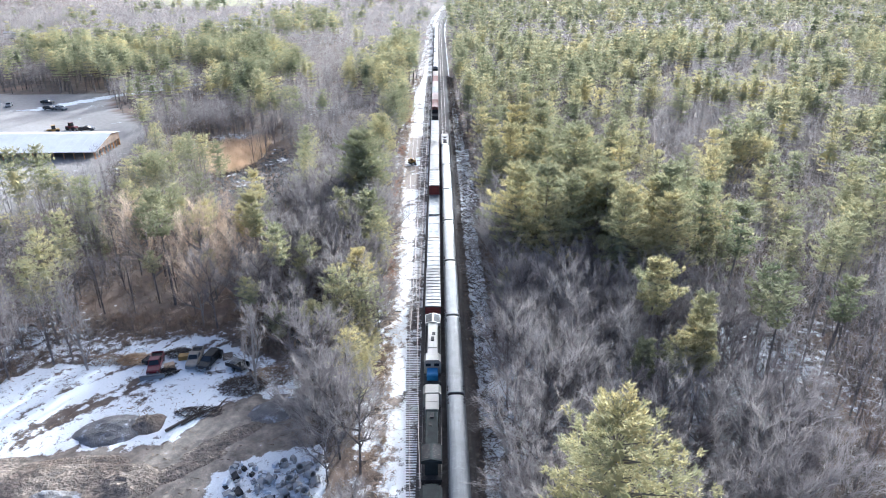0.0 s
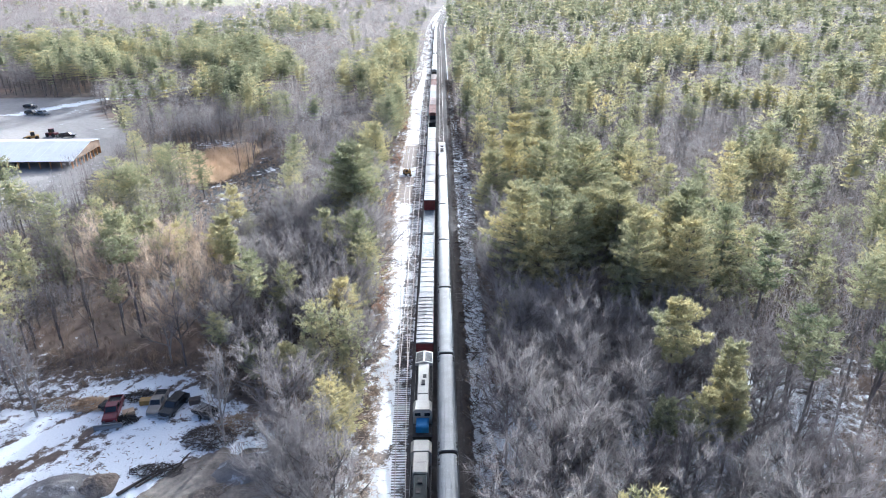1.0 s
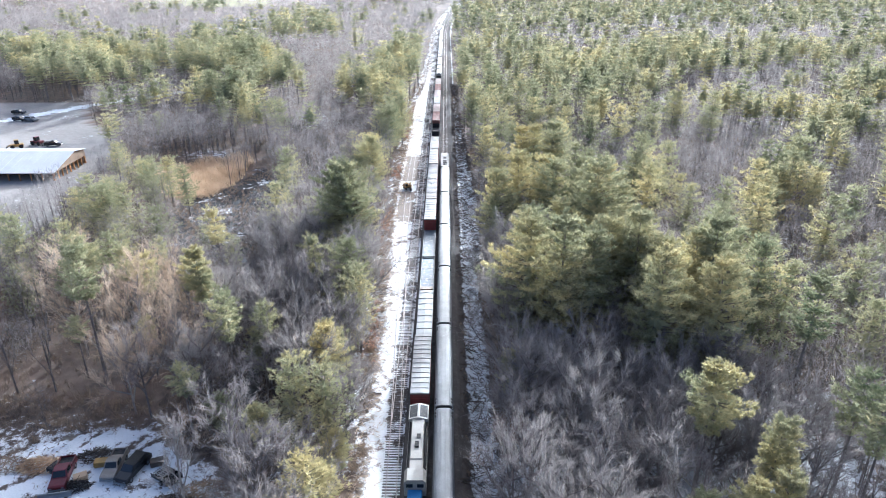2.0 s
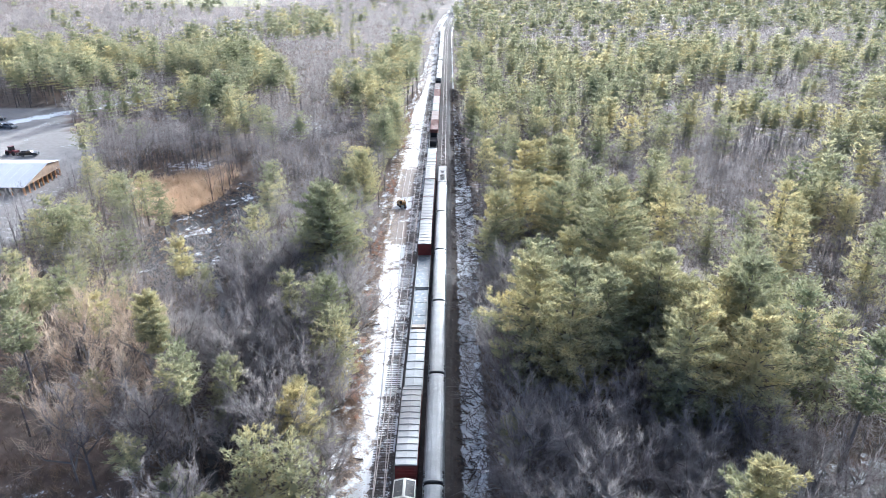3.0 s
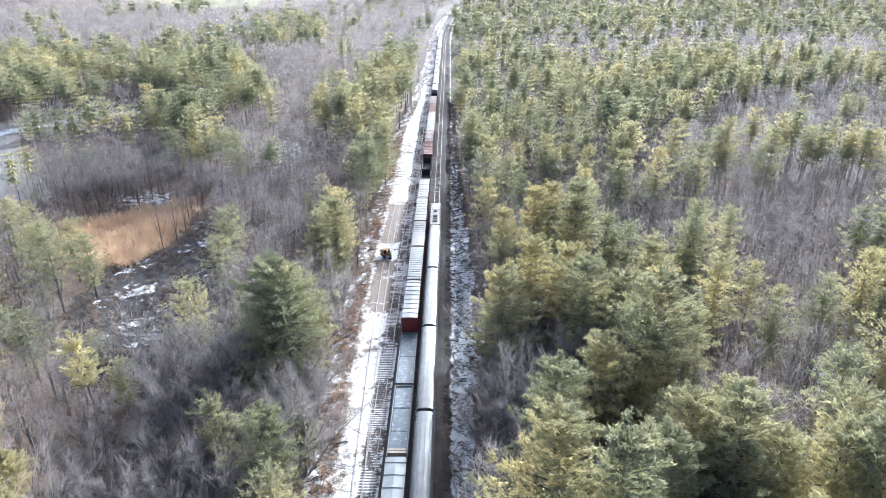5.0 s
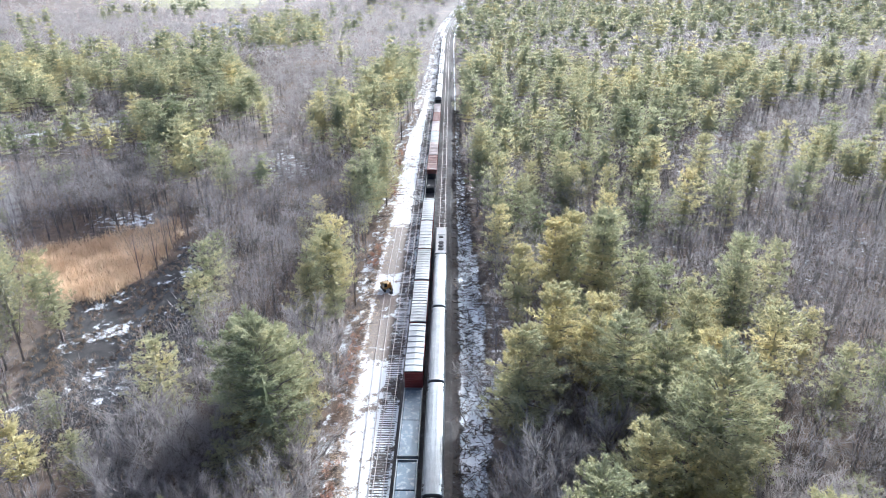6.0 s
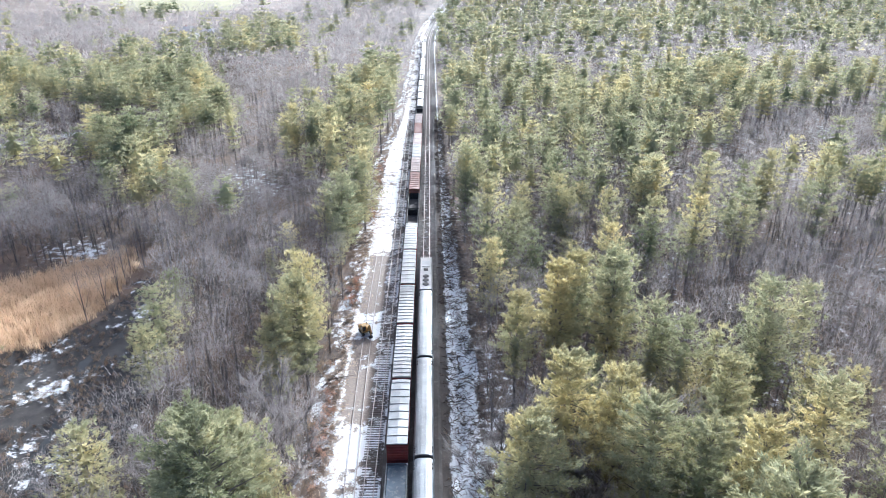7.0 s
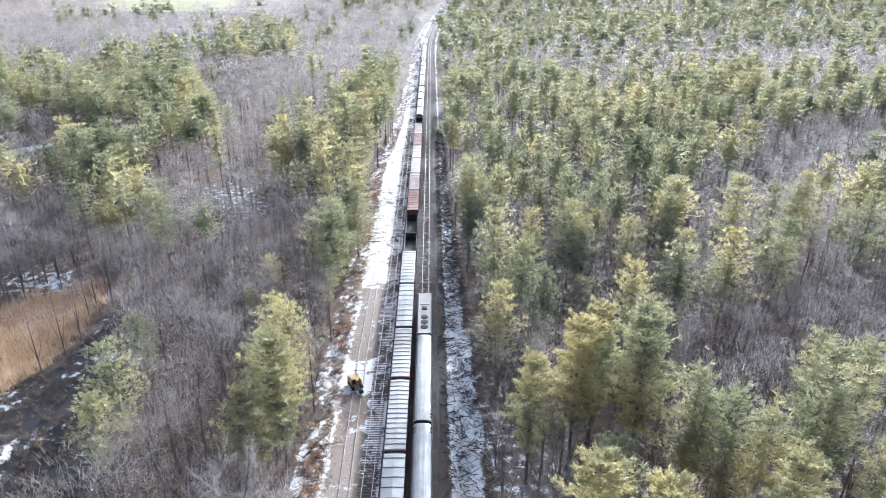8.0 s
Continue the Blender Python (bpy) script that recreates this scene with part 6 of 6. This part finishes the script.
# ---------------------------------------------------------------- machine on the siding
def track_machine(m):
    t = thing("track_excavator", m, "small yellow excavator standing on the snowy siding", "excavator")
    for s in (-1, 1):
        part("crawler_track", Geo().prism([(-1.5, 0.2), (-1.7, 0.45), (-1.5, 0.75), (1.5, 0.75), (1.7, 0.45), (1.5, 0.2)], s * 0.95 - 0.25, s * 0.95 + 0.25, "x"), M_RUBBER, t)
    part("turntable", Geo().tube((0, 0, 0.6), (0, 0, 0.95), 0.7, n=14), M_BLACK, t)
    part("house", Geo().box(-1.15, 1.15, -0.9, 1.7, 0.95, 1.9, 0.18), M_YELLOW, t, "yellow engine housing")
    part("counterweight", Geo().box(-1.1, 1.1, 1.5, 1.95, 0.95, 1.7, 0.12), M_BLACK, t)
    cab = part("cab", Geo().box(-1.15, -0.2, -1.3, 0.1, 1.0, 2.75, 0.1), M_YELLOW, t)
    part("cab_window", Geo().box(-1.05, -0.3, -1.315, -1.285, 1.5, 2.55), M_GLASS, cab)
    part("cab_window", Geo().box(-1.165, -1.135, -1.15, -0.1, 1.6, 2.55), M_GLASS, cab)
    part("boom", Geo().tube((0.35, -0.8, 1.5), (0.3, -2.3, 3.3), 0.2, 0.17, 6).tube((0.3, -2.3, 3.3), (0.25, -3.4, 2.5), 0.17, 0.14, 6), M_YELLOW, t, "bent yellow boom")
    part("stick", Geo().tube((0.25, -3.4, 2.6), (0.2, -3.0, 0.9), 0.13, 0.1, 6), M_YELLOW, t)
    part("bucket", Geo().prism([(-3.3, 0.3), (-2.7, 0.25), (-2.6, 0.75), (-3.0, 1.0), (-3.35, 0.8)], -0.2, 0.6, "x"), M_BLACK, t)
    part("exhaust", Geo().tube((0.7, 0.9, 1.85), (0.7, 0.9, 2.4), 0.06, n=8), M_BLACK, t)
    return t


track_machine(pose(-12.1, 232.6, -0.02, 0, 0, 25) @ Matrix.Diagonal((0.85, 0.85, 0.85, 1)))


# ---------------------------------------------------------------- depot beside the gravel lot
def build_depot():
    gz = -0.55
    t = thing("storage_shed", pose(0, 0, 0), "long timber storage shed with a pale metal roof and open bays", "shed")
    x0, x1, y0, y1, ym, e, r, eb = -186.0, -131.5, 242.5, 264.0, 257.0, 2.9, 6.2, 5.2
    part("back_wall", Geo().box(x0, x1, y1 - 0.3, y1, gz, eb - 0.2), M_BARN, t)
    part("end_wall", Geo().prism([(y0 + 0.6, gz), (y0 + 0.6, e), (ym, r - 0.3), (y1 - 0.3, eb - 0.2), (y1 - 0.3, gz)], x0, x0 + 0.3, "x"), M_BARN, t)
    part("gable", Geo().prism([(y0 + 0.4, e - 0.4), (y0 + 0.4, e), (ym, r - 0.25), (y1 - 0.3, eb - 0.2), (y1 - 0.3, e - 0.4)], x1 - 0.3, x1, "x"), M_BARN, t, "brown boarded gable")
    for n, y in enumerate(np.linspace(y0 + 0.6, y1 - 0.5, 9)):
        part("gable_post", Geo().box(x1 - 0.4, x1, y - 0.18, y + 0.18, gz, e - 0.4), M_ORANGE, t, "orange timber post")
    for x in np.linspace(x0 + 0.5, x1 - 0.5, 15):
        part("front_post", Geo().box(x - 0.15, x + 0.15, y0 + 0.35, y0 + 0.65, gz, e - 0.1), M_ORANGE, t)
    part("inner_wall", Geo().box(x0 + 0.3, x1 - 3.5, ym - 0.15, ym + 0.15, gz, 5.8), M_BARN, t)
    part("lintel", Geo().box(x0, x1, y0 + 0.35, y0 + 0.6, e - 0.55, e - 0.05), M_BARN, t)
    for a, b, za, zb in ((y0 - 0.5, ym, e - 0.15, r), (ym, y1 + 0.5, r, eb - 0.15)):
        part("roof", Geo().prism([(a, za), (b, zb), (b, zb - 0.16), (a, za - 0.16)], x0 - 0.6, x1 + 0.5, "x"), M_METALROOF, t, "pale sheet-metal roof slope")
    for x in np.arange(x0, x1, 3.0):
        part("roof_seam", Geo().prism([(y0 - 0.45, e - 0.14), (ym, r + 0.0), (ym, r + 0.03), (y0 - 0.45, e - 0.11)], x - 0.03, x + 0.03, "x"), M_METALROOF, t)


build_depot()

for x, y, a, p, lab, bed in ((-222, 341, 20, M_WHITE, "white truck parked on the gravel lot", True), (-197, 333, 80, M_CARBLACK, "dark pickup parked on the gravel lot", True), (-191, 332, 70, M_GREYROOF, "grey car parked on the gravel lot", False),
                          (-157, 288.5, 100, M_CARBLACK, "black truck parked behind the shed", True), (-205, 346, 85, M_CARBLACK, "dark truck at the edge of the lot", True)):
    pickup(pose(x, y, float(ground_z(x, y)), 0, 0, a), p, lab, bed, False, 1.15)


def loader(m, paint, label):
    t = thing("wheel_loader", m, label, "loader", "machines on the lot")
    part("chassis", Geo().box(-1.1, 1.1, -2.2, 2.4, 0.7, 1.7, 0.15), paint, t)
    part("cab", Geo().box(-0.8, 0.8, -0.5, 1.0, 1.7, 3.2, 0.12), M_GLASS, t)
    part("cab_roof", Geo().box(-0.9, 0.9, -0.6, 1.1, 3.2, 3.32, 0.04), paint, t)
    for s in (-1, 1):
        for y in (-1.5, 1.5):
            part("wheel", Geo().tube((s * 0.95, y, 0.75), (s * 1.45, y, 0.75), 0.75, n=16), M_RUBBER, t)
        part("lift_arm", Geo().tube((s * 0.6, -1.5, 1.6), (s * 0.6, -3.4, 0.9), 0.14, n=6), paint, t)
    part("bucket", Geo().prism([(-4.3, 0.15), (-3.3, 0.1), (-3.1, 1.1), (-3.4, 1.2), (-3.6, 0.5), (-4.3, 0.25)], -1.5, 1.5, "x"), M_BLACK, t)
    return t


loader(pose(-164.5, 290.5, float(ground_z(-164.5, 290.5)), 0, 0, 75), M_CARRED, "red wheel loader on the gravel lot")
loader(pose(-170, 285.5, float(ground_z(-170, 285.5)), 0, 0, -60), M_YELLOW, "yellow wheel loader near the storage shed")


def house(x, y, turn, w, d, h, wall, roof, label):
    t = thing("house", pose(x, y, float(ground_z(x, y)) - 0.2, 0, 0, turn), label, "house", "distant houses")
    part("wall", Geo().prism([(-d / 2, 0), (-d / 2, h), (0, h + d * 0.3), (d / 2, h), (d / 2, 0)], -w / 2, w / 2, "x"), wall, t)
    for s in (-1, 1):
        part("roof", Geo().prism([(0, h + d * 0.3 + 0.28), (0, h + d * 0.3 + 0.05), (s * (d / 2 + 0.5), h - 0.25), (s * (d / 2 + 0.5), h - 0.02)], -w / 2 - 0.4, w / 2 + 0.4, "x"), roof, t)
    for k in range(4):
        px = -w / 2 + w * (k + 0.5) / 4
        wnd = part("window", Geo().box(px - 0.5, px + 0.5, -d / 2 - 0.04, -d / 2 + 0.04, 1.0, 2.3), M_GLASS, t)
        part("sill", Geo().box(px - 0.6, px + 0.6, -d / 2 - 0.1, -d / 2, 0.9, 1.0), M_WHITE, wnd)
    part("chimney", Geo().box(w * 0.2, w * 0.2 + 0.9, -0.45, 0.45, h + d * 0.2, h + d * 0.3 + 1.4), M_BROWN, t)
    return t


house(-228, 758, 15, 22, 11, 5, M_WHITE, M_METALROOF, "white house in a snowy clearing")
house(-196, 748, -20, 16, 9, 5, M_TAN, M_SNOW, "small house with a snow-covered roof")
house(-432, 640, 10, 26, 12, 6, M_WHITE, M_GREYROOF, "pale house at the far edge of the woods")
house(-400, 655, -15, 18, 10, 5, M_WHITE, M_METALROOF, "pale outbuilding at the far edge of the woods")
